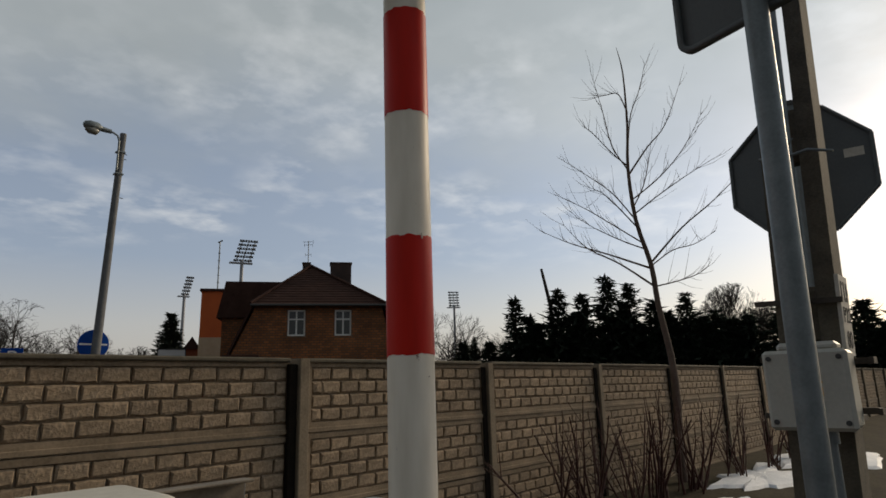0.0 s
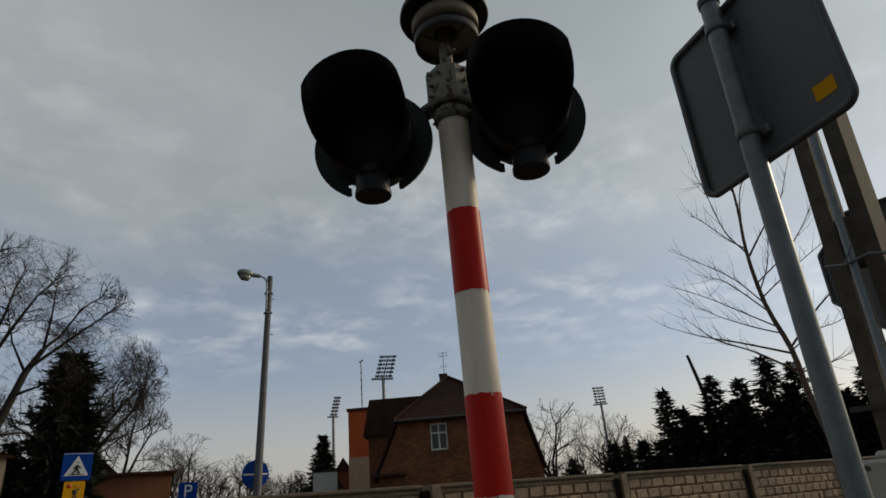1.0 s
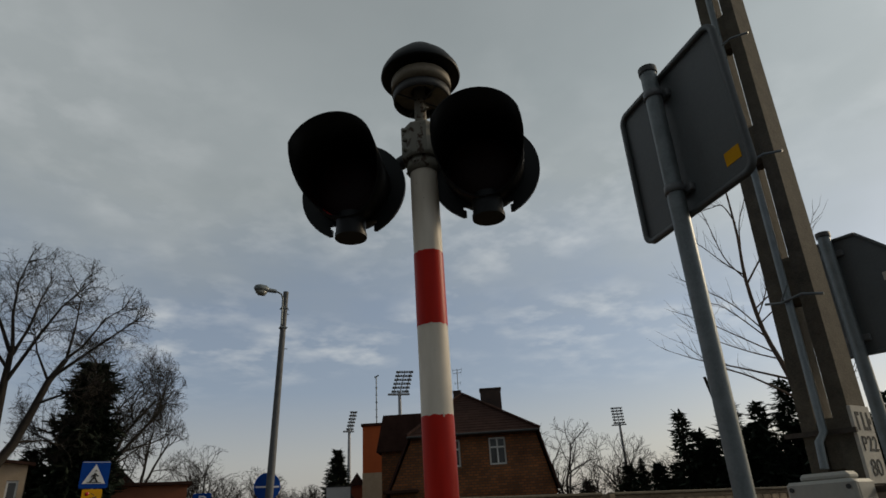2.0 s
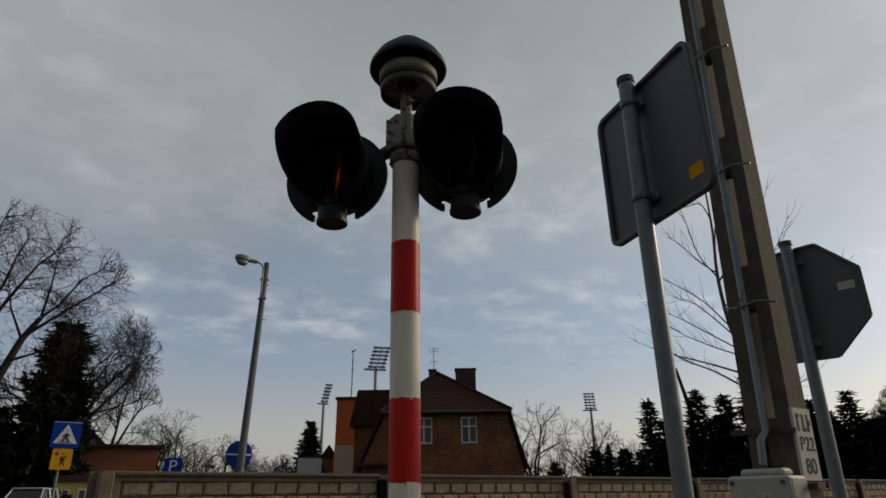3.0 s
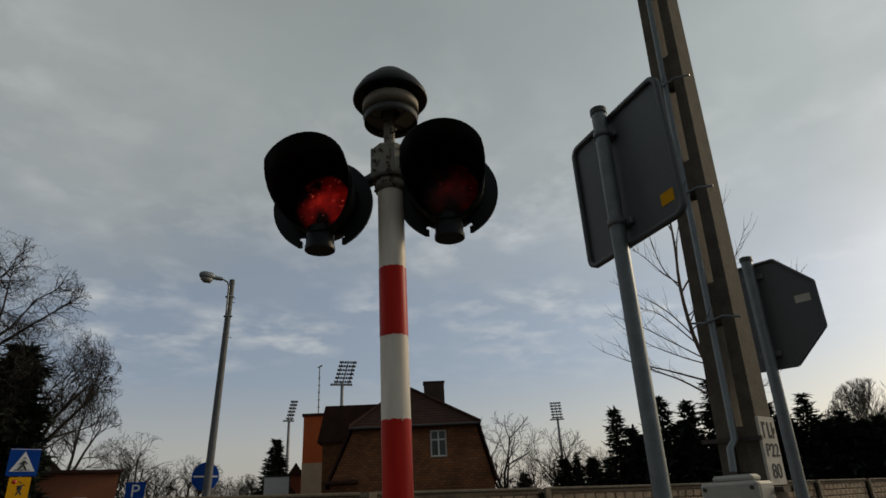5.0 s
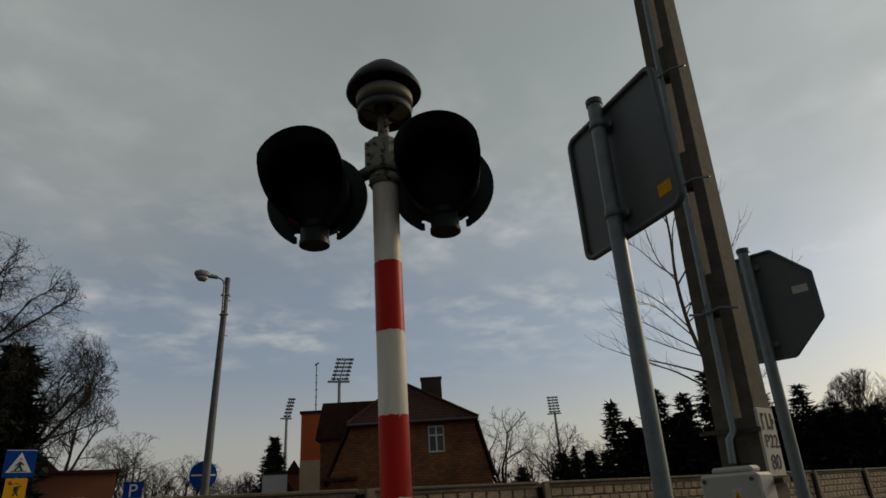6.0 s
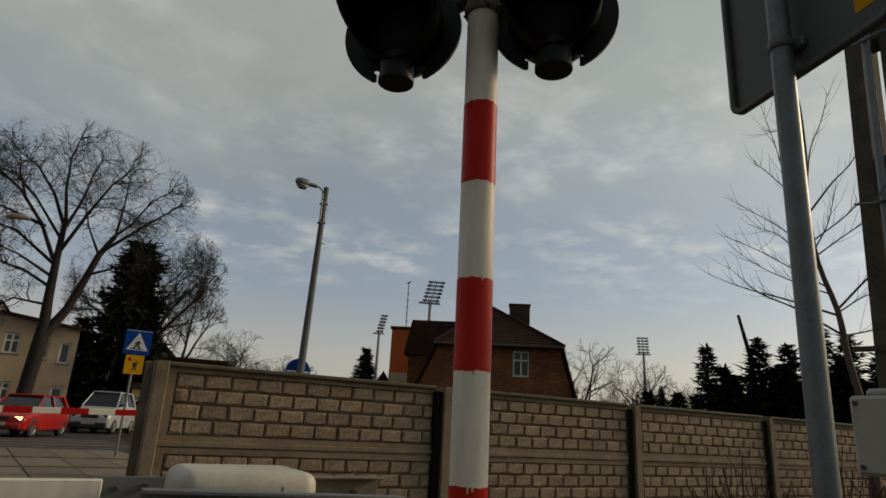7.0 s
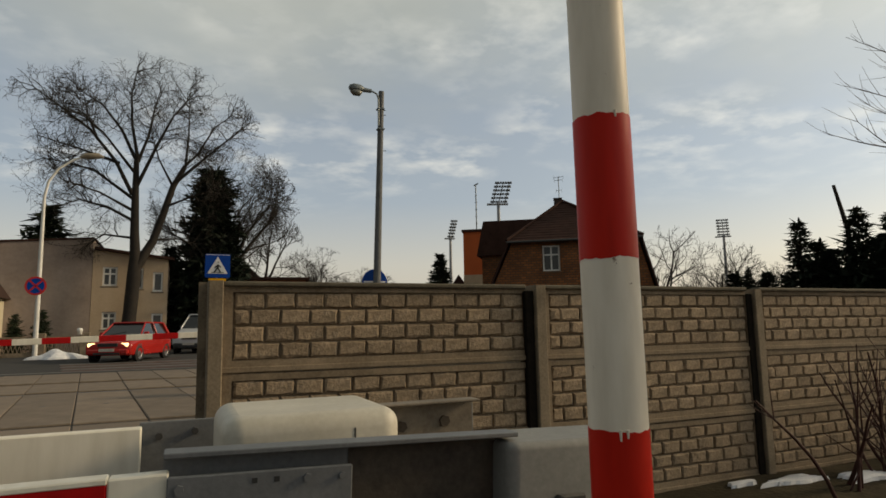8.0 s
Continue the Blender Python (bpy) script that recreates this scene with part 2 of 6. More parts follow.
SIGN_YELLOW = surface("sign_yellow", (0.58, 0.28, 0.006), (0.70, 0.36, 0.01), 5, 0.7, 0.02, 60, spec=0.1)
SIGN_RED = surface("sign_red", (0.42, 0.01, 0.012), (0.5, 0.015, 0.015), 5, 0.4, 0.02, 60)
# shade colour for the panel slots beside the fence posts
SLOT_SHADE = surface("slot_shade", (0.007, 0.006, 0.005), (0.022, 0.017, 0.012), 12, 0.95, 0.4, 60, spec=0.1)
BARK = surface("bark", (0.010, 0.008, 0.006), (0.034, 0.026, 0.020), 4, 0.95, 0.8, 30, bump_depth=0.02)
BARK_YOUNG = surface("bark_young", (0.07, 0.045, 0.035), (0.16, 0.11, 0.08), 8, 0.8, 0.4, 50)
STEM_RED = surface("stem_red", (0.030, 0.011, 0.008), (0.080, 0.026, 0.018), 10, 0.75, 0.3, 60)
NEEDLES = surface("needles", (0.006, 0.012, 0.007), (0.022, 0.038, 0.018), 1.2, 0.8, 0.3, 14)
HEDGE = surface("hedge", (0.02, 0.035, 0.015), (0.05, 0.07, 0.03), 2, 0.8, 0.3, 20)
HOUSE_BRICK = courses("house_brick", (0.36, 0.12, 0.035), (0.20, 0.072, 0.022), (0.11, 0.07, 0.04), 0.30, 0.14, 0.022)
CHIMNEY_BRICK = courses("chimney_brick", (0.10, 0.055, 0.04), (0.07, 0.04, 0.03), (0.06, 0.05, 0.045), 0.26, 0.09, 0.015)
ROOF_TILE = surface("roof_tile", (0.034, 0.017, 0.013), (0.075, 0.039, 0.030), 2, 0.9, 0.3, 20, spec=0.12)
ROOF_BROWN = surface("roof_brown", (0.03, 0.017, 0.014), (0.068, 0.038, 0.031), 2, 0.75, 0.3, 18, spec=0.25)
ORANGE_WALL = surface("orange_wall", (0.46, 0.09, 0.018), (0.60, 0.13, 0.03), 0.8, 0.85, 0.1, 12)
CREAM_WALL = surface("cream_wall", (0.52, 0.46, 0.34), (0.66, 0.60, 0.46), 0.8, 0.9, 0.2, 14)
PEACH_WALL = surface("peach_wall", (0.42, 0.31, 0.20), (0.58, 0.445, 0.31), 0.8, 0.9, 0.2, 14)
RENDER_GREY = surface("render_grey", (0.19, 0.145, 0.118), (0.36, 0.29, 0.245), 0.5, 0.9, 0.4, 6, coarse=0.8)
YELLOW_WALL = surface("yellow_wall", (0.60, 0.42, 0.12), (0.72, 0.52, 0.18), 0.8, 0.9, 0.1, 14)
RED_WALL = surface("red_wall", (0.20, 0.07, 0.035), (0.32, 0.12, 0.06), 0.7, 0.9, 0.2, 14)
FRAME_WHITE = surface("frame_white", (0.62, 0.61, 0.57), (0.78, 0.77, 0.73), 4, 0.5, 0.05, 40)
WINDOW_GLASS = clear_glass("window_glass")
CAR_RED = surface("car_red", (0.33, 0.012, 0.010), (0.43, 0.017, 0.013), 1.5, 0.25, 0.02, 60)
CAR_SILVER = surface("car_silver", (0.50, 0.51, 0.52), (0.62, 0.63, 0.64), 1.5, 0.3, 0.02, 60, metal=0.3)
CAR_GLASS = clear_glass("car_glass", (0.25, 0.28, 0.3), 0.15)
RUBBER = surface("rubber", (0.012, 0.012, 0.012), (0.03, 0.03, 0.03), 10, 0.85, 0.2, 60)
PLASTIC = surface("plastic", (0.015, 0.015, 0.016), (0.03, 0.03, 0.03), 10, 0.6, 0.1, 60)
RIM = surface("rim", (0.13, 0.13, 0.135), (0.24, 0.24, 0.25), 10, 0.4, 0.05, 60, metal=0.6)
HEADLIGHT = glowing("headlight", (1.0, 0.70, 0.34), 2.2)
# light grey steel made paler: the haze of distance is put into the colour
HAZED_STEEL = surface("hazed_steel", (0.30, 0.31, 0.33), (0.42, 0.43, 0.45), 2, 0.6, 0.05, 20)
LAMP_RED = surface("lamp_red_off", (0.006, 0.001, 0.001), (0.012, 0.001, 0.001), 40, 0.6, 0.3, 150, spec=0.2)


def lamp_material(name, strength):
    """Red signal light seen through facetted glass: a hot side, dark folds and small sparks."""
    m, tree, bsdf = node_material(name)
    n = tree.nodes
    coord = n.new("ShaderNodeTexCoord")

    def noise_ramp(scale, detail, stops):
        patch = n.new("ShaderNodeTexNoise")
        patch.inputs["Scale"].default_value, patch.inputs["Detail"].default_value = scale, detail
        tree.links.new(coord.outputs["Object"], patch.inputs["Vector"])
        ramp = n.new("ShaderNodeValToRGB")
        e = ramp.color_ramp.elements
        while len(e) < len(stops):
            e.new(0.5)
        for i, (at, c) in enumerate(stops):
            e[i].position, e[i].color = at, (*c, 1)
        tree.links.new(patch.outputs["Fac"], ramp.inputs["Fac"])
        return ramp.outputs["Color"]

    glow = noise_ramp(9, 3, [(0.42, (0.002, 0.0, 0.0)), (0.58, (0.26, 0.005, 0.003)), (0.78, (0.80, 0.03, 0.015))])
    spark = noise_ramp(60, 2, [(0.66, (0.0, 0.0, 0.0)), (0.76, (1.0, 0.16, 0.10))])
    both = n.new("ShaderNodeVectorMath")
    both.operation = "ADD"
    tree.links.new(glow, both.inputs[0])
    tree.links.new(spark, both.inputs[1])
    place = n.new("ShaderNodeMapping")
    place.inputs["Location"].default_value = (-0.35, 0.0, 0.15)
    place.inputs["Scale"].default_value = (6.5, 2.0, 6.5)
    tree.links.new(coord.outputs["Object"], place.inputs["Vector"])
    hot = n.new("ShaderNodeTexGradient")
    hot.gradient_type = "SPHERICAL"
    tree.links.new(place.outputs["Vector"], hot.inputs["Vector"])
    amount = n.new("ShaderNodeVectorMath")
    amount.operation = "SCALE"
    tree.links.new(both.outputs[0], amount.inputs[0])
    tree.links.new(hot.outputs["Fac"], amount.inputs["Scale"])
    tree.links.new(amount.outputs[0], bsdf.inputs["Emission Color"])
    bsdf.inputs["Emission Strength"].default_value = strength
    bsdf.inputs["Base Color"].default_value = (0.012, 0.001, 0.001, 1)
    bsdf.inputs["Roughness"].default_value = 0.4
    bsdf.inputs["Specular IOR Level"].default_value = 0.2
    return m


LAMP_LIT = lamp_material("lamp_red_lit", 0.62)
LAMP_DIM = lamp_material("lamp_red_dim", 0.06)


# ---------- mesh tools ----------
class Shape:
    """Collects solids and writes them out as one mesh."""

    def __init__(self):
        self.v, self.f, self.smooth, self.slot = [], [], [], []
        self.m = Matrix()
        self.mat = 0

    def add(self, verts, faces, smooth=False):
        k = len(self.v)
        self.v += [tuple(self.m @ Vector(p)) for p in verts]
        for f in faces:
            self.f.append([i + k for i in f])
            self.smooth.append(smooth)
            self.slot.append(self.mat)
        return self

    def box(self, x0, x1, y0, y1, z0, z1, b=0.0):
        lo, hi = (x0, y0, z0), (x1, y1, z1)
        if b <= 0:
            v = [(hi[0] if i & 1 else lo[0], hi[1] if i & 2 else lo[1], hi[2] if i & 4 else lo[2]) for i in range(8)]
            return self.add(v, [(0, 2, 3, 1), (4, 5, 7, 6), (0, 1, 5, 4), (2, 6, 7, 3), (0, 4, 6, 2), (1, 3, 7, 5)])
        v = []
        for i in range(8):
            s = [i >> a & 1 for a in range(3)]
            for full in range(3):
                v.append(tuple((hi[a] if s[a] else lo[a]) if a == full else (hi[a] - b if s[a] else lo[a] + b) for a in range(3)))
        f = []
        for a in range(3):
            p, q = 1 << (a + 1) % 3, 1 << (a + 2) % 3
            for s in (0, 1):
                c = s << a
                ring = [c, c | p, c | p | q, c | q]
                f.append([i * 3 + a for i in (ring if s else ring[::-1])])
            for c in (0, p, q, p | q):
                d = c | 1 << a
                a1, a2 = (a + 1) % 3, (a + 2) % 3
                quad = [c * 3 + a1, d * 3 + a1, d * 3 + a2, c * 3 + a2]
                flip = ((c >> a1) & 1) ^ ((c >> a2) & 1)
                f.append(quad if flip else quad[::-1])
        for i in range(8):
            tri = [i * 3, i * 3 + 1, i * 3 + 2]
            f.append(tri if bin(i).count("1") % 2 else tri[::-1])
        return self.add(v, f)

    def tube(self, points, radii, n=8, caps=True, smooth=True):
        pts = [Vector(p) for p in points]
        if isinstance(radii, (int, float)):
            radii = [radii] * len(pts)
        side = None
        v, f = [], []
        for i, p in enumerate(pts):
            d = (pts[min(i + 1, len(pts) - 1)] - pts[max(i - 1, 0)]).normalized()
            if side is None:
                side = d.orthogonal().normalized()
            else:
                side = (side - d * side.dot(d))
                side = side.normalized() if side.length > 1e-6 else d.orthogonal().normalized()
            up = d.cross(side)
            for k in range(n):
                a = 2 * math.pi * k / n
                v.append(tuple(p + (side * math.cos(a) + up * math.sin(a)) * radii[i]))
        for i in range(len(pts) - 1):
            for k in range(n):
                j = (k + 1) % n
                f.append((i * n + k, i * n + j, (i + 1) * n + j, (i + 1) * n + k))
        self.add(v, f, smooth)
        if caps:
            for i, flip in ((0, True), (len(pts) - 1, False)):
                ring = [v[i * n + k] for k in range(n)]
                self.add(ring, [list(range(n))[::-1] if flip else list(range(n))])
        return self

    def lathe(self, profile, n=24, smooth=True):
        """Turned about z: (radius, height) pairs."""
        v, f = [], []
        for r, z in profile:
            for k in range(n):
                a = 2 * math.pi * k / n
                v.append((r * math.cos(a), r * math.sin(a), z))
        for i in range(len(profile) - 1):
            for k in range(n):
                j = (k + 1) % n
                f.append((i * n + k, i * n + j, (i + 1) * n + j, (i + 1) * n + k))
        return self.add(v, f, smooth)

    def prism(self, outline, y0, y1):
        """An outline in x and z, drawn out along y."""
        n = len(outline)
        v = [(x, y0, z) for x, z in outline] + [(x, y1, z) for x, z in outline]
        f = [list(range(n)), list(range(2 * n - 1, n - 1, -1))]
        f += [(i, i + n, (i + 1) % n + n, (i + 1) % n) for i in range(n)]
        return self.add(v, f)

    def block(self, x0, x1, y0, y1, z0, z1, r, edge, n=5):
        """A block with round upright corners (r) and a rounded upper edge."""
        rows = [(z0, 0.0)] + [(z1 - edge + edge * math.sin(radians(90 * k / n)), edge * (1 - math.cos(radians(90 * k / n)))) for k in range(n + 1)]
        v, m = [], 0
        for z, inset in rows:
            ring = rounded_outline(x1 - x0 - 2 * inset, y1 - y0 - 2 * inset, max(r - inset, 0.004), 6)
            m = len(ring)
            v += [((x0 + x1) / 2 + x, (y0 + y1) / 2 + y, z) for x, y in ring]
        self.add(v, [(i * m + k, i * m + (k + 1) % m, (i + 1) * m + (k + 1) % m, (i + 1) * m + k) for i in range(len(rows) - 1) for k in range(m)], True)
        return self.add(v[-m:], [list(range(m))])

    def holed(self, x0, x1, z0, z1, y0, y1, holes):
        """A wall or frame in x and z from y0 to y1, cut through by holes (xa, xb, za, zb), in one piece."""
        xs = sorted({x0, x1, *[h[0] for h in holes], *[h[1] for h in holes]})
        zs = sorted({z0, z1, *[h[2] for h in holes], *[h[3] for h in holes]})
        v = [(x, y, z) for y in (y0, y1) for z in zs for x in xs]
        nx, nz = len(xs), len(zs)
        at = lambda i, j, k: k * nx * nz + j * nx + i

        def solid(i, j):
            if not (0 <= i < nx - 1 and 0 <= j < nz - 1):
                return False
            cx, cz = (xs[i] + xs[i + 1]) / 2, (zs[j] + zs[j + 1]) / 2
            return not any(h[0] < cx < h[1] and h[2] < cz < h[3] for h in holes)
        f = []
        for i in range(nx - 1):
            for j in range(nz - 1):
                if not solid(i, j):
                    continue
                f += [(at(i, j, 0), at(i + 1, j, 0), at(i + 1, j + 1, 0), at(i, j + 1, 0)), (at(i, j + 1, 1), at(i + 1, j + 1, 1), at(i + 1, j, 1), at(i, j, 1))]
                for di, dj, a, b in ((-1, 0, (i, j + 1), (i, j)), (1, 0, (i + 1, j), (i + 1, j + 1)), (0, -1, (i, j), (i + 1, j)), (0, 1, (i + 1, j + 1), (i, j + 1))):
                    if not solid(i + di, j + dj):
                        f.append((at(*b, 0), at(*a, 0), at(*a, 1), at(*b, 1)))
        used = sorted({k for q in f for k in q})
        new_index = {k: n for n, k in enumerate(used)}
        return self.add([v[k] for k in used], [tuple(new_index[k] for k in q) for q in f])

    def mesh(self, name, materials):
        me = bpy.data.meshes.new(name)
        me.from_pydata(self.v, [], self.f)
        for m in materials if isinstance(materials, (list, tuple)) else [materials]:
            me.materials.append(m)
        me.polygons.foreach_set("use_smooth", self.smooth)
        me.polygons.foreach_set("material_index", self.slot)
        me.update()
        return me


def thing(name, m, label, category, group="", kind=""):
    ob = new(name)
    ob.matrix_basis = m
    return tagged(ob, label, category, group, kind)


def part(name, shape, material, parent, label="", kind="", at=None):
    ob = new(name, shape.mesh(name, material))
    ob.parent = parent
    if at is not None:
        ob.matrix_basis = at
    return tagged(ob, label, kind=kind)


def letters(text, size, material, parent, at, name="lettering", align="CENTER"):
    curve = bpy.data.curves.new(name, "FONT")
    curve.body, curve.size, curve.extrude, curve.align_x, curve.align_y = text, size, 0.0006, align, "CENTER"
    holder = new(name, curve)
    bpy.context.view_layer.update()
    me = bpy.data.meshes.new_from_object(holder.evaluated_get(bpy.context.evaluated_depsgraph_get()))
    bpy.data.objects.remove(holder)
    me.materials.clear()
    me.materials.append(material)
    ob = new(name, me)
    ob.parent, ob.matrix_basis = parent, at
    return ob


def disc_outline(r, n=32, a0=0.0, a1=360.0):
    return [(r * math.cos(radians(a0 + (a1 - a0) * k / n)), r * math.sin(radians(a0 + (a1 - a0) * k / n))) for k in range(n)]


def rounded_outline(w, h, r, n=5):
    out = []
    for cx, cz, a in ((w / 2 - r, h / 2 - r, 0), (-w / 2 + r, h / 2 - r, 90), (-w / 2 + r, -h / 2 + r, 180), (w / 2 - r, -h / 2 + r, 270)):
        out += [(cx + r * math.cos(radians(a + 90 * k / n)), cz + r * math.sin(radians(a + 90 * k / n))) for k in range(n + 1)]
    return out


def level(x, y):
    """Height of the ground."""
    t = min(max((y - 0.3) / 4.0, 0), 1)
    z = 0.15 + 0.17 * t * t * (3 - 2 * t)
    z += 0.12 * min(max((y - 10) / 18, 0), 1)
    bank = min(max((x - 1.6) / 1.4, 0), 1) * min(max((y + 1.7) / 1.3, 0), 1) * min(max((2.5 - y) / 2.0, 0), 1)
    z += 0.12 * bank
    if -4 < y < 1 and x > 1.5:
        z += 0.03 * noise.noise(Vector((x * 0.9, y * 0.9, 0))) + 0.012 * noise.noise(Vector((x * 4, y * 4, 2)))
    return z


# ---------- ground, road, crossing ----------
def ground():
    def steps(spans):
        out = []
        for a, b, s in spans:
            k = max(1, round((b - a) / s))
            out += [a + (b - a) * i / k for i in range(k)]
        return out + [spans[-1][1]]
    xs = steps([(-2500, -300, 550), (-300, -40, 65), (-40, -1, 3), (-1, 14, 0.25), (14, 60, 4), (60, 300, 60), (300, 2500, 550)])
    ys = steps([(-2500, -300, 550), (-300, -30, 65), (-30, -4, 3), (-4, 1, 0.2), (1, 8, 0.5), (8, 40, 3), (40, 300, 60), (300, 2500, 550)])
    s = Shape()
    v = [(x, y, level(x, y)) for y in ys for x in xs]
    w = len(xs)
    s.add(v, [(j * w + i, j * w + i + 1, (j + 1) * w + i + 1, (j + 1) * w + i) for j in range(len(ys) - 1) for i in range(w - 1)], True)
    ob = new("ground", s.mesh("ground", SOIL))
    tagged(ob, "bare winter ground of dark soil and thin dead grass", "ground", kind="structure")


def strip(name, x0, x1, y0, y1, lift, material, label, category):
    s = Shape()
    k = max(1, round((y1 - y0) / 1.0))
    for i in range(k):
        a, b = y0 + (y1 - y0) * i / k, y0 + (y1 - y0) * (i + 1) / k
        za, zb = level(-5, a) + lift, level(-5, b) + lift
        s.add([(x0, a, za), (x1, a, za), (x1, b, zb), (x0, b, zb)], [(0, 1, 2, 3)])
    ob = new(name, s.mesh(name, material))
    return tagged(ob, label, category, kind="structure")


def road():
    strip("road", -7.2, 1.3, -30, 80, 0.006, ASPHALT, "worn dark grey asphalt road running over the crossing", "road")
    walkway = strip("pavement", -13, -7.2, 16, 80, 0.10, SLAB, "grey pavement beside the road", "pavement")
    deck = thing("crossing_deck", pose(0, 0, 0), "weathered concrete slabs of the level crossing", "road", kind="structure")
    rng = random.Random(4)
    rows = [(1.9, 5.28), (5.42, 9.84), (10.16, 12.30), (12.50, 15.6)]
    for k, (y0, y1) in enumerate(rows):
        s = Shape()
        s.box(-0.423, 0.423, -(y1 - y0) / 2, (y1 - y0) / 2, -0.06, 0.02, 0.012)
        s.v = [(x - 0.12 * y, y, z) for x, y, z in s.v]          # the road meets the track at a slant
        me = s.mesh("slab", SLAB)
        eye = Shape()
        eye.lathe([(0.05, 0.0215), (0.0, 0.0215)], 10)
        eye_mesh = eye.mesh("lifting_eye", DARK_METAL)
        x = -9.06 - 0.12 * ((y0 + y1) / 2 - 7.7)
        while x < 1.3 - 0.12 * ((y0 + y1) / 2 - 7.7):
            ob = new("slab", me)
            ob.parent = deck
            ob.matrix_basis = pose(x, (y0 + y1) / 2, level(x, (y0 + y1) / 2) + 0.012 + rng.uniform(-0.004, 0.004), rng.uniform(-0.1, 0.1), rng.uniform(-0.3, 0.3), 0)
            if k == 1:
                mark = new("lifting_eye", eye_mesh)
                mark.parent = ob
            x += 0.86
    rail = Shape()
    rail.box(-40, 40, 9.86, 10.14, 0.0, level(0, 10) + 0.016, 0.004)
    part("rail", rail, DARK_METAL, deck, "dark steel rail bed between the slabs")
    zebra = thing("zebra_crossing", pose(0, 0, 0), "faded white and red painted crossing stripes on the road", "road marking", kind="structure")
    for i in range(6):
        s = Shape()
        y = 17.1 + i * 0.72
        s.box(-2.3, 2.3, -0.24, 0.24, 0, 0.004)
        part("stripe", s, ROAD_WHITE if i % 2 else ROAD_RED, zebra, at=pose(-1.05 - 0.12 * i, y, level(-5, y) + 0.012, 0.38, 0, 4))
    line = strip("road_line", -7.0, 1.0, 16.4, 16.7, 0.012, ROAD_WHITE, "faded white stop line on the asphalt", "road marking")


# ---------- fence ----------
BAY, FENCE_TOP, PANEL = 2.06, 1.720, 0.488


def fence_brick(rng, w, h):
    """Rock-faced block standing out of a hollow joint."""
    nx, nz = 5, 4
    s = Shape()
    v = []
    for j in range(nz):
        for i in range(nx):
            x = -w / 2 + w * i / (nx - 1)
            z = -h / 2 + h * j / (nz - 1)
            if i in (0, nx - 1) or j in (0, nz - 1):
                x, z, y = x * 0.985 + rng.uniform(-0.004, 0.004), z * 0.97 + rng.uniform(-0.003, 0.003), 0.007
            else:
                x, z, y = x * 1.72 + rng.uniform(-0.006, 0.006), z * 2.2 + rng.uniform(-0.006, 0.006), -0.004 + rng.uniform(-0.004, 0.004)
            v.append((x, y, z))
    f = [(j * nx + i, j * nx + i + 1, (j + 1) * nx + i + 1, (j + 1) * nx + i) for j in range(nz - 1) for i in range(nx - 1)]
    rim = list(range(nx)) + [j * nx + nx - 1 for j in range(1, nz)] + [(nz - 1) * nx + i for i in range(nx - 2, -1, -1)] + [j * nx for j in range(nz - 2, 0, -1)]
    s.add(v, f)
    m = len(rim)
    s.add([v[i] for i in rim] + [(v[i][0] * 1.01, 0.03, v[i][2] * 1.02) for i in rim], [((i + 1) % m, i, m + i, m + (i + 1) % m) for i in range(m)])
    return s


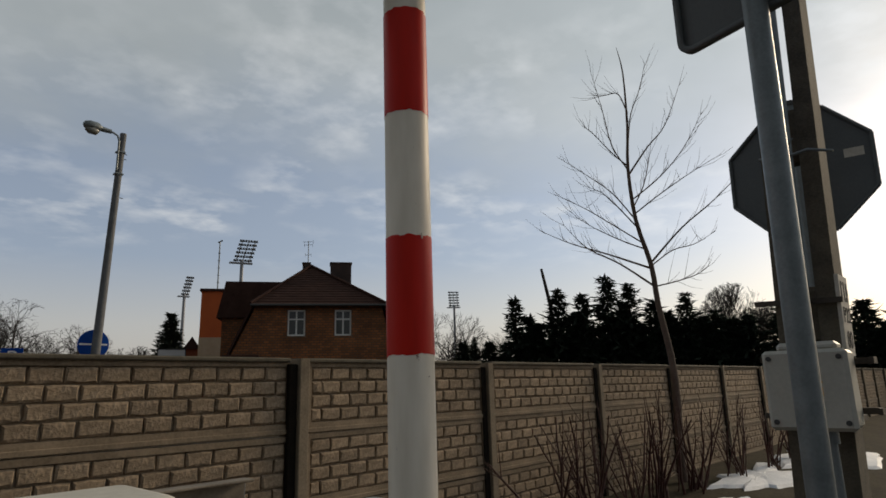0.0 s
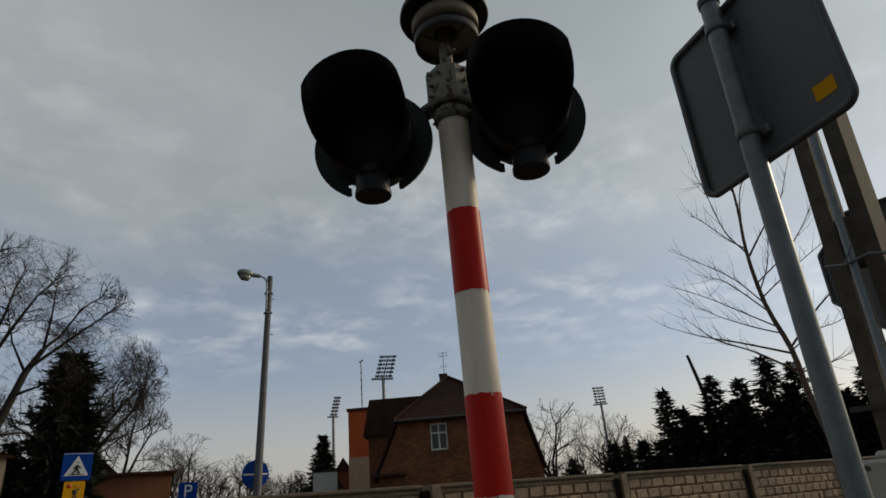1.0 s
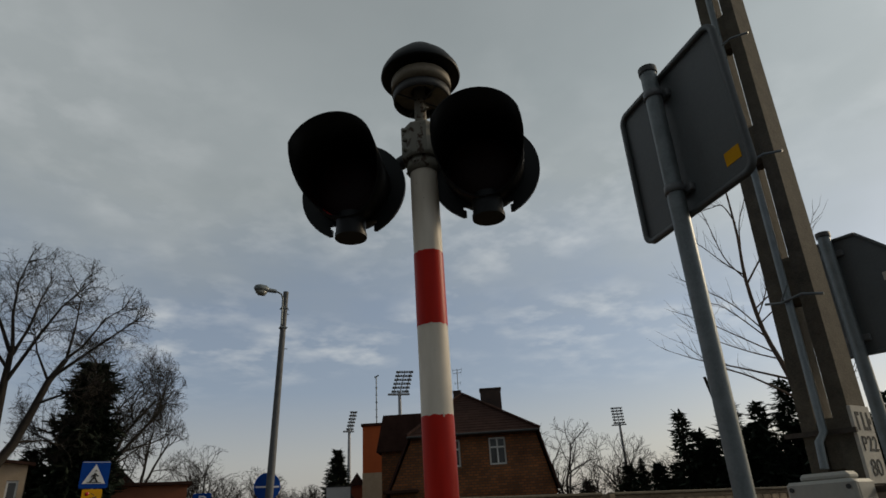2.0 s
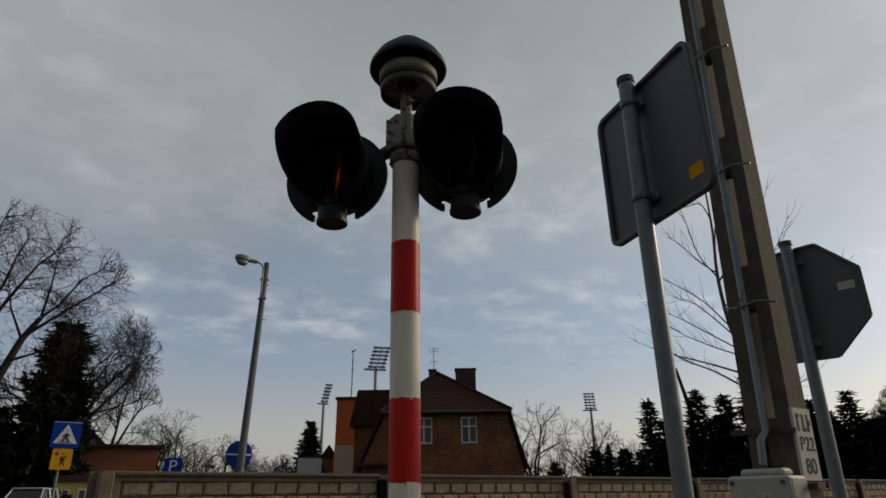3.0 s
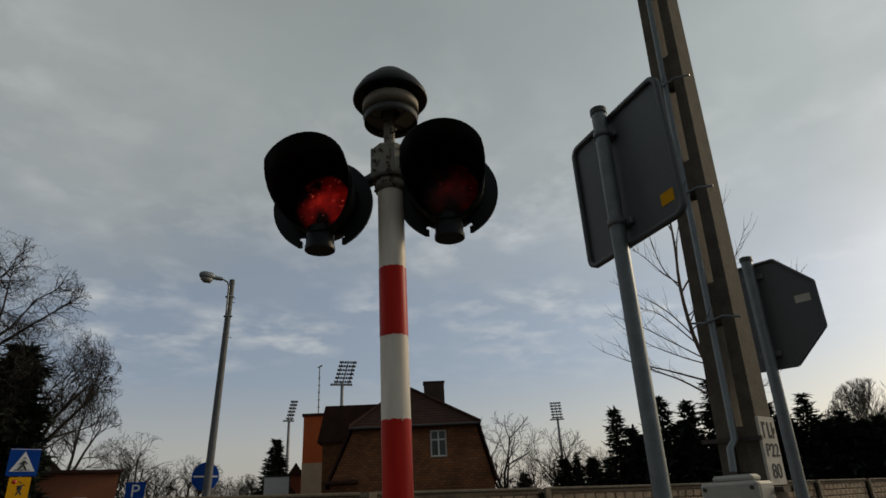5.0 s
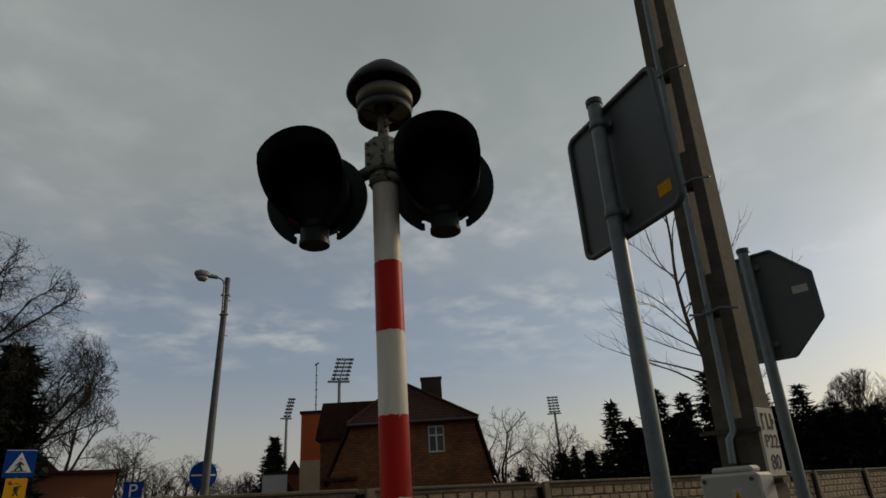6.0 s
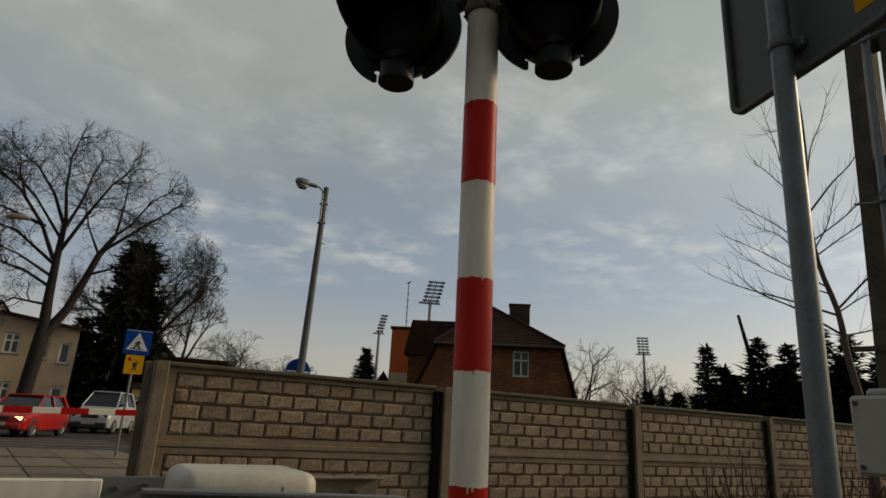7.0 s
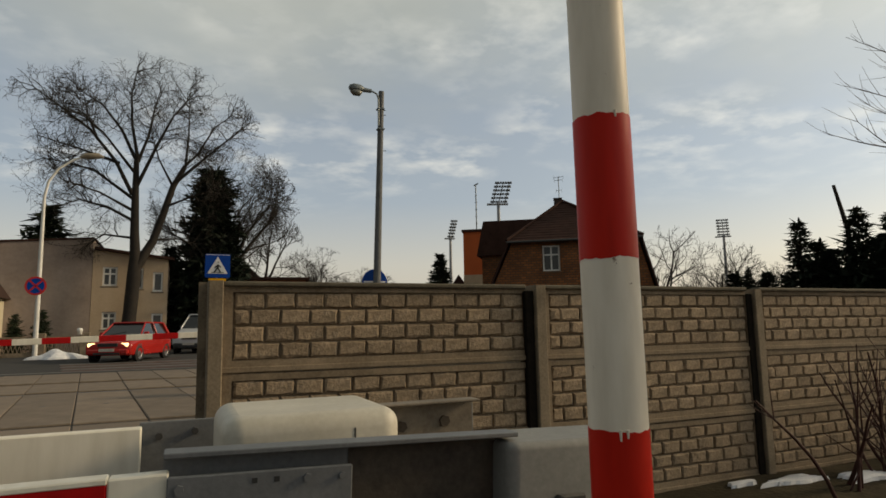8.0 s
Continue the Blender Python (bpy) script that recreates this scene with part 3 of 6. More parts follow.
def fence():
    rng = random.Random(11)
    row = thing("fence", pose(0, 0, 0), "precast concrete fence with rock-faced brick pattern, grey and weathered", "fence", kind="structure")
    post = Shape()
    post.m = pose(0, 0, 0, 90, 0, 0)               # a front face, with the slot of the panel to one side
    post.prism([(-0.012, 0.050), (-0.018, 0.044), (-0.018, -0.115), (-0.063, -0.115), (-0.063, -0.135), (0.061, -0.135), (0.061, 0.044), (0.055, 0.050)], -0.3, 1.738)
    post_mesh = post.mesh("post", CONCRETE_POST)
    # black strip beside each post: the slot's shade is put in as colour
    shade_strip = Shape()
    shade_strip.box(-0.083, -0.019, -0.022, 0.02, -0.2, 1.70, 0.006)
    shade_strip_mesh = shade_strip.mesh("slot_shade_strip", SLOT_SHADE)
    L, R = -0.062, 1.866
    frame_shape = Shape()
    frame_shape.holed(L, R, 0.001, PANEL - 0.001, -0.004, 0.055, [(-0.006, 1.860, 0.070, PANEL - 0.038)])
    frame_mesh = frame_shape.mesh("panel", CONCRETE_PANEL)
    back = Shape()
    back.box(L + 0.02, R - 0.005, 0.022, 0.05, 0.05, PANEL - 0.02)
    back_mesh = back.mesh("backing", CONCRETE_PANEL)
    ledge = Shape()
    ledge.box(L, R, -0.014, -0.002, 0.004, 0.036, 0.004)
    ledge_mesh = ledge.mesh("ledge", CONCRETE_PANEL)
    cap = Shape()
    cap.box(L, R, -0.03, 0.06, 0.0, 0.03, 0.008)
    cap_mesh = cap.mesh("cap", CONCRETE_POLE)
    pitch, rise = 0.1688, 0.0938
    whole = [fence_brick(rng, pitch - 0.009, rise - 0.009).mesh("brick", CONCRETE_BRICK) for _ in range(7)]
    half = [fence_brick(rng, pitch / 2 - 0.009, rise - 0.009).mesh("brick", CONCRETE_BRICK) for _ in range(3)]
    layout = []
    for r in range(4):
        z = 0.073 + rise * (r + 0.5)
        x, start = 0.0, 1 - r % 2
        if start:
            layout.append((pitch / 4, z, True))
            x = pitch / 2
        while x + pitch <= 1.862:
            layout.append((x + pitch / 2, z, False))
            x += pitch
        if 1.862 - x > pitch / 3:
            layout.append((x + pitch / 4, z, True))
    for i in range(16):
        p = new("post", post_mesh)
        p.parent = row
        p.matrix_basis = pose(BAY * i - 0.112, 0, rng.uniform(-0.01, 0.01), rng.uniform(-0.6, 0.6), rng.uniform(-0.5, 0.5), rng.uniform(-2, 2))
        if i:
            strip_ob = new("slot_shade_strip", shade_strip_mesh)
            strip_ob.parent = p
            tagged(strip_ob, "black strip for the shade in the panel slot")
        if i == 15:
            break
        c = new("cap", cap_mesh)
        c.parent = row
        c.matrix_basis = pose(BAY * i, 0, FENCE_TOP - 0.008)
        for level_no in range(4):
            panel = new("panel", frame_mesh)
            panel.parent = row
            for name, me in (("backing", back_mesh), ("ledge", ledge_mesh)):
                piece = new(name, me)
                piece.parent = panel
            panel.matrix_basis = pose(BAY * i, rng.uniform(-0.004, 0.004), FENCE_TOP - PANEL * (level_no + 1), 0, rng.uniform(-0.25, 0.25), 0)
            if i < 4 and level_no < 2:
                for x, z, short in layout:
                    b = new("brick", rng.choice(half if short else whole))
                    b.parent = panel
                    b.matrix_basis = pose(x, 0.003, z, 0, 180 * rng.randint(0, 1), 0)
            else:
                rest = Shape()
                for x, z, short in layout:
                    rest.m = pose(x, 0.004, z)
                    k = fence_brick(rng, (pitch / 2 if short else pitch) - 0.009, rise - 0.009)
                    rest.add(k.v, k.f)
                part("brickwork", rest, CONCRETE_BRICK, panel, kind="stuff")


def snow_patch(x, y, rx, ry, rise, seed, label="thin melting snow patch on the soil"):
    """A ragged sheet that follows the ground and thins out to its rim."""
    s = Shape()
    n, rings = 40, 7
    v = []
    for j in range(rings + 1):
        for k in range(n):
            a = 2 * math.pi * k / n
            q = 0.75 + 0.5 * noise.noise(Vector((math.cos(a) * 1.6 + seed, math.sin(a) * 1.6, seed))) + 0.25 * noise.noise(Vector((math.cos(a) * 5 + seed, math.sin(a) * 5, 1)))
            t = j / rings
            px, py = x + rx * q * t * math.cos(a), y + ry * q * t * math.sin(a)
            lump = 0.75 + 0.9 * noise.noise(Vector((px * 2.3 / max(rx, 1), py * 2.3 / max(ry, 1), seed))) if rise > 0.1 else 1 + 0.4 * noise.noise(Vector((px * 5, py * 5, seed)))
            v.append((px, py, level(px, py) + 0.02 + rise * (1 - t ** 2) * max(lump, 0.2) - (0.06 if j == rings else 0)))
    f = [(j * n + k, j * n + (k + 1) % n, (j + 1) * n + (k + 1) % n, (j + 1) * n + k) for j in range(rings) for k in range(n)]
    s.add(v, f)
    ob = new("snow", s.mesh("snow", SNOW))
    return tagged(ob, label, "snow", kind="stuff")


# ---------- plants ----------
def limb(s, rng, p, d, length, r, depth, spread, hull, bend=0.16, kids=4, gravity=0.05, twig=0.007):
    """A branch of a few bends, tapering, with its own branches; it stops at the hull of the crown (centre, radii)."""
    steps = 5 if depth > 2 else 3
    d = d.normalized()
    centre, radii = hull
    for _ in range(3):
        e = p + d * length - centre
        if (e.x / radii.x) ** 2 + (e.y / radii.y) ** 2 + (e.z / radii.z) ** 2 < 1:
            break
        length *= 0.75
    else:
        return
    pts, rad = [p.copy()], [r]
    for i in range(steps):
        d = (d + Vector((rng.gauss(0, bend), rng.gauss(0, bend), rng.gauss(0, bend) + gravity))).normalized()
        pts.append(pts[-1] + d * length / steps)
        rad.append(r * (1 - 0.6 * (i + 1) / steps))
    s.tube(pts, rad, 6 if depth > 3 else 4 if depth > 1 else 3, caps=False)
    if depth <= 0:
        return
    for k in range(kids + (2 if depth > 2 else 0 if depth > 1 else -1)):
        t = rng.uniform(0.25, 1.0) if k else 1.0
        i = min(int(t * steps), steps - 1)
        at = pts[i].lerp(pts[i + 1], t * steps - i)
        along = (pts[i + 1] - pts[i]).normalized()
        side = along.orthogonal()
        side.rotate(Matrix.Rotation(rng.uniform(0, 2 * math.pi), 3, along))
        way = (along + side * rng.uniform(0.45, 1.0) * spread).normalized()
        limb(s, rng, at, way, length * rng.uniform(0.42, 0.68), max(rad[i] * 0.55, r * 0.3, twig), depth - 1, spread, hull, bend * 1.15, kids, gravity, twig)


def bare_tree(base, height, stems, seed, label, depth=4, kids=3, trunk_r=0.3, fork=0.3, spread=0.9, group="", gravity=0.05, reach=None, shift=(0, 0), twig=0.009):
    """stems: leading limbs, each as lean (x, y) and share of the height; reach: half width of the crown."""
    rng = random.Random(seed)
    tree = thing("tree", pose(*base), label, "tree", group)
    trunk = Shape()
    top = Vector((rng.uniform(-0.1, 0.1), rng.uniform(-0.1, 0.1), height * fork))
    trunk.tube([(0, 0, -0.3), (0, 0, 0.3), top * 0.5 + Vector((0.05, 0, 0)), top], [trunk_r * 1.35, trunk_r * 1.05, trunk_r * 0.9, trunk_r * 0.8], 10)
    part("trunk", trunk, BARK, tree)
    crown = Shape()
    reach = reach or height * 0.34
    low = height * fork * 0.75
    hull = (Vector((shift[0], shift[1], (height + low) / 2)), Vector((reach, reach, (height - low) / 2)))
    for lx, ly, share in stems:
        limb(crown, rng, top - Vector((0, 0, 0.15)), Vector((lx, ly, 1.0)), height * share, trunk_r * 0.6, depth, spread, hull, 0.12, kids, gravity, twig)
    part("crown", crown, BARK, tree)
    return tree


def street_tree(base):
    """Old street tree: a stout stem with a second leader, wide flat sprays of fine twigs."""
    rng = random.Random(3)
    tree = thing("tree", pose(*base), "large bare street tree with spreading crown", "tree", "bare trees")
    trunk = Shape()
    trunk.tube([(0.05, 0, -0.3), (0.08, 0, 0.4), (0.2, 0, 2.2), (0.32, 0, 4.2), (0.34, 0, 5.4), (0.25, 0, 6.8), (0.2, 0, 9.0), (0.18, 0, 11.4)], [0.60, 0.42, 0.37, 0.38, 0.30, 0.25, 0.20, 0.14], 10)
    trunk.tube([(0.35, 0, 4.6), (0.75, 0.05, 5.4), (1.25, 0.1, 6.3), (1.75, 0.1, 7.9), (2.25, 0.0, 9.6), (2.9, 0.0, 10.9)], [0.30, 0.27, 0.24, 0.21, 0.18, 0.14], 8)
    trunk.v = [(x * 0.91, y * 0.8, z * 0.945) for x, y, z in trunk.v]
    part("trunk", trunk, BARK, tree)
    crown = Shape()
    hull = (Vector((0.2, 0, 11.0)), Vector((8.0, 6.5, 6.4)))
    runs = (((0.1, 9.0), (-0.8, 10.8), (-2.2, 12.3), (-3.8, 13.4), (-5.0, 13.9)), ((0.15, 11.2), (-0.8, 13.0), (-1.9, 14.5), (-3.6, 15.7)), ((0.18, 11.3), (-0.1, 13.2), (-0.2, 15.1), (0.05, 16.9)),
            ((0.2, 11.0), (0.8, 12.8), (1.0, 14.6), (1.3, 16.5)), ((0.2, 9.4), (1.4, 12.0), (2.2, 13.6), (3.3, 15.2)), ((0.2, 7.3), (-1.3, 8.2), (-2.8, 8.6), (-3.9, 8.1)),
            ((0.3, 6.5), (-1.4, 6.6), (-2.7, 5.8)), ((-0.8, 10.8), (-3.0, 11.7), (-5.5, 12.6)), ((0.1, 8.7), (-2.0, 10.4), (-4.6, 10.7)), ((0.2, 8.0), (-1.6, 9.0), (-3.6, 9.6)),
            ((2.9, 10.9), (3.5, 11.8), (4.6, 13.5), (5.6, 14.5)), ((2.3, 9.7), (4.3, 11.6), (6.5, 13.3)), ((2.0, 8.6), (3.4, 9.0), (4.9, 9.6)), ((1.3, 6.4), (2.6, 6.6), (3.8, 6.3)),
            ((2.9, 10.9), (3.0, 12.6), (2.9, 14.6)), ((2.25, 9.6), (1.4, 11.0), (1.0, 12.6)), ((-1.9, 12.0), (-2.6, 13.6), (-3.0, 14.9)), ((0.2, 10.2), (-1.5, 12.4), (-2.9, 13.2)))
    for k, run in enumerate(runs):
        reach = sum(math.dist(run[i], run[i + 1]) for i in range(len(run) - 1))
        sway, pts = rng.uniform(-0.55, 0.55) * reach, []
        for i, (x, z) in enumerate(run):
            u = i / (len(run) - 1)
            pts.append(Vector((x + rng.gauss(0, 0.06), sway * u, z + rng.gauss(0, 0.06))))
        r0 = 0.045 + 0.012 * reach
        rad = [r0 * (1 - 0.8 * i / (len(pts) - 1)) for i in range(len(pts))]
        crown.tube(pts, rad, 5, caps=False)
        for _ in range(int(5 + 2.6 * reach)):
            u = rng.uniform(0.18, 1.0) ** 0.8 * (len(pts) - 1)
            i = min(int(u), len(pts) - 2)
            at, along = pts[i].lerp(pts[i + 1], u - i), (pts[i + 1] - pts[i]).normalized()
            side = along.orthogonal()
            side.rotate(Matrix.Rotation(rng.uniform(0, 2 * math.pi), 3, along))
            way = along + side * rng.uniform(0.6, 1.3)
            way.z *= 0.75
            limb(crown, rng, at, way, rng.uniform(0.9, 1.9), 0.030, 3, 1.05, hull, 0.24, 3, 0.03, 0.010)
    crown.v = [(x * 0.91, y * 0.91, z * 0.945) for x, y, z in crown.v]
    part("crown", crown, BARK, tree)


def conifer(name, base, height, radius, seed, label, density=1.0, group="", full=0.8, material=None):
    """Drooping whorls of needle sprays round a straight trunk."""
    rng = random.Random(seed)
    tree = thing(name, pose(*base), label, "tree", group)
    trunk = Shape()
    trunk.tube([(0, 0, -0.3), (0, 0, height * 0.6), (0, 0, height * 0.98)], [0.03 * height * 0.6, 0.012 * height, 0.01], 7)
    part("trunk", trunk, BARK, tree)
    v, f = [], []

    def spray(p, q, w):
        k = len(v)
        mid = p.lerp(q, 0.55)
        side = (q - p).cross(Vector((rng.gauss(0, 0.3), rng.gauss(0, 0.3), 1))).normalized() * w
        v.extend([tuple(p), tuple(mid + side), tuple(q), tuple(mid - side), tuple(mid + Vector((0, 0, -w * 0.6)))])
        f.extend([(k, k + 1, k + 4), (k + 1, k + 2, k + 4), (k + 2, k + 3, k + 4), (k + 3, k, k + 4)])

    z = height * 0.06
    while z < height * 0.985:
        t = z / height
        reach = radius * (1 - t) ** full * rng.uniform(0.62, 1.2) + 0.04 * radius
        whorl = max(5, int((12 + 12 * (1 - t)) * density))
        for k in range(whorl):
            a = rng.uniform(0, 2 * math.pi)
            L = reach * rng.choice((0.55, 0.75, 0.9, 1.0, 1.22)) * rng.uniform(0.9, 1.1)
            out = Vector((math.cos(a), math.sin(a), 0))
            tip = Vector((0, 0, z)) + out * L + Vector((0, 0, L * (0.30 * t - 0.22 * (1 - t))))
            lift = rng.gauss(0, 0.022 * height)
            root = Vector((0, 0, min(z + lift, height * 0.97)))
            tip.z = min(tip.z + lift, height * 0.99)
            count = max(3, int(L / radius * 17 * density))
            for i in range(count):
                u = (i + rng.random()) / count
                c = root.lerp(tip, 0.15 + 0.85 * u)
                way = out + Vector((rng.gauss(0, 0.6), rng.gauss(0, 0.6), rng.gauss(-0.05, 0.5)))
                size = radius * rng.uniform(0.10, 0.21) * (0.8 + 0.5 * (1 - t))
                spray(c - way * size * 0.4, c + way * size, size * 0.30)
            spray(tip - out * 0.10 * radius, tip + out * 0.16 * radius, 0.025 * radius)
        z += height * 0.0155 * (1 + 0.4 * (1 - t)) * rng.uniform(0.6, 1.4) / density
    spray(Vector((0, 0, height * 0.93)), Vector((0, 0, height)), 0.04 * radius)
    crown = Shape()
    crown.v, crown.f, crown.smooth, crown.slot = v, f, [False] * len(f), [0] * len(f)
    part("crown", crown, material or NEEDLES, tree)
    return tree


def sapling():
    rng = random.Random(21)
    tree = thing("sapling", pose(7.42, -0.20, 0.12, 0, 0, -47), "slender bare young tree by the concrete fence", "tree")

    def curve(points, n):
        """A smooth run through a few points (x, y, z)."""
        p = [Vector(q) for q in points]
        p = [p[0] * 2 - p[1]] + p + [p[-1] * 2 - p[-2]]
        out = []
        for i in range(1, len(p) - 2):
            for k in range(n):
                t = k / n
                out.append(0.5 * (2 * p[i] + (p[i + 1] - p[i - 1]) * t + (2 * p[i - 1] - 5 * p[i] + 4 * p[i + 1] - p[i + 2]) * t * t + (3 * p[i] - p[i - 1] - 3 * p[i + 1] + p[i + 2]) * t ** 3))
        return out + [p[-2]]

    trunk = Shape()
    spine = curve([(x, 0, z) for x, z in ((0.15, -0.3), (0.14, 0.51), (0.17, 1.21), (0.15, 1.72), (0.05, 2.4), (0.01, 2.95), (-0.14, 3.59), (-0.18, 4.34), (-0.13, 5.0), (-0.12, 5.83), (-0.18, 6.25))], 3)
    trunk.tube(spine, [0.058 * (1 - i / (len(spine) - 1)) ** 0.85 + 0.003 for i in range(len(spine))], 8)
    part("trunk", trunk, BARK_YOUNG, tree)
    crown = Shape()
    limbs = (((0.01, 2.98), (0.43, 3.43), (0.87, 3.79), (1.43, 4.34)), ((-0.01, 2.91), (-0.54, 3.14), (-0.99, 3.33), (-1.38, 3.56)), ((0.01, 2.67), (-0.47, 2.96), (-0.92, 3.14), (-1.26, 3.42)),
             ((-0.07, 3.26), (-0.50, 3.60), (-0.79, 3.85), (-1.17, 4.11)), ((-0.14, 3.59), (-0.42, 3.97), (-0.72, 4.22), (-1.18, 4.55)), ((-0.19, 4.34), (-0.39, 4.68), (-0.50, 5.21), (-0.64, 5.80)),
             ((-0.14, 4.76), (-0.05, 5.20), (0.14, 5.64), (0.26, 6.05)), ((-0.18, 4.25), (0.17, 4.71), (0.54, 5.14), (0.93, 5.94)), ((-0.17, 3.88), (0.24, 4.20), (0.56, 4.57), (0.82, 5.04)),
             ((-0.16, 3.67), (0.17, 3.91), (0.55, 4.15), (0.85, 4.31)), ((0.01, 2.94), (0.36, 3.17), (0.73, 3.28), (1.11, 3.49)), ((0.02, 2.65), (0.35, 2.72), (0.63, 2.81), (0.78, 2.92)),
             ((-0.15, 3.51), (-0.40, 3.76), (-0.63, 3.93), (-0.86, 3.98)), ((-0.17, 4.38), (-0.37, 4.60), (-0.62, 4.95), (-0.74, 5.08)), ((-0.06, 3.18), (-0.36, 3.31), (-0.74, 3.52), (-1.0, 3.73)),
             ((-0.17, 3.75), (0.02, 4.08), (0.14, 4.41), (0.24, 4.75)), ((-0.11, 5.20), (-0.21, 5.51), (-0.37, 5.52), (-0.54, 5.50)))
    for k, run in enumerate(limbs):
        out = rng.uniform(-0.5, 0.5) * abs(run[-1][0] - run[0][0])
        pts = curve([(x, out * (i / 3) ** 1.2, z) for i, (x, z) in enumerate(run)], 4)
        stout = 0.014 if k in (0, 1, 2, 7) else 0.0085
        last = len(pts) - 1
        crown.tube(pts, [stout * (1 - i / last) ** 0.9 + 0.0022 for i in range(last + 1)], 5, caps=False)
        for i in range(3, last + 1):
            for _ in range(2):
                if rng.random() < 0.25:
                    continue
                along = (pts[i] - pts[i - 1]).normalized()
                d = (along + Vector((rng.gauss(0, 0.45), rng.gauss(0, 0.5), rng.gauss(0.25, 0.35)))).normalized()
                L = rng.uniform(0.10, 0.42)
                a = pts[i - 1].lerp(pts[i], rng.random())
                b = a + d * L * 0.5 + Vector((rng.gauss(0, 0.02), 0, 0.01))
                crown.tube([a, b, b + (d + Vector((0, 0, 0.30))) * L * 0.5], [0.0036, 0.0026, 0.0013], 3, caps=False)
    part("crown", crown, BARK_YOUNG, tree)


def shrub(x, y, count, seed, tall, lean=0.75):
    rng = random.Random(seed)
    bush = thing("shrub", pose(x, y, level(x, y) - 0.03), "leafless shrub of dark red cut stems in front of the fence", "shrub", "shrubs along the fence")
    for _ in range(count):
        s = Shape()
        a = rng.uniform(0, 2 * math.pi)
        p = Vector((rng.gauss(0, 0.10), rng.gauss(0, 0.07), 0))
        d = Vector((math.cos(a) * rng.uniform(0.1, lean), math.sin(a) * rng.uniform(0.05, lean) * 0.7, 1)).normalized()
        L = tall * rng.uniform(0.55, 1.1)
        pts, rad = [p], [rng.uniform(0.008, 0.018)]
        for i in range(5):
            d = (d + Vector((rng.gauss(0, 0.09), rng.gauss(0, 0.09), 0.03))).normalized()
            pts.append(pts[-1] + d * L / 5)
            rad.append(rad[0] * (1 - 0.13 * (i + 1)))
        s.tube(pts, rad, 6)
        for k in range(rng.randint(1, 4)):
            i = rng.randint(1, 4)
            way = (d + Vector((rng.gauss(0, 0.5), rng.gauss(0, 0.5), 0.2))).normalized()
            q = pts[i] + way * rng.uniform(0.12, 0.4)
            s.tube([pts[i], pts[i].lerp(q, 0.5) + Vector((0, 0, -0.01)), q], [rad[i] * 0.6, rad[i] * 0.45, 0.003], 4)
        part("stem", s, STEM_RED, bush)


# ---------- crossing signal ----------
MAST_X, MAST_Y, MAST_R = 0.531, -2.58, 0.0585
HEAD_TURN = -42.0


def band(z0, z1, rng, r):
    """A painted band with a slightly uneven hand-painted edge."""
    s, n = Shape(), 40
    lo = [z0 + rng.gauss(0, 0.0015) for _ in range(n)]
    hi = [z1 + rng.gauss(0, 0.0015) for _ in range(n)]
    v = []
    for k in range(n):
        a = 2 * math.pi * k / n
        v += [(r * math.cos(a), r * math.sin(a), lo[k]), (r * math.cos(a), r * math.sin(a), hi[k])]
    return s.add(v, [(2 * k, 2 * ((k + 1) % n), 2 * ((k + 1) % n) + 1, 2 * k + 1) for k in range(n)], True)


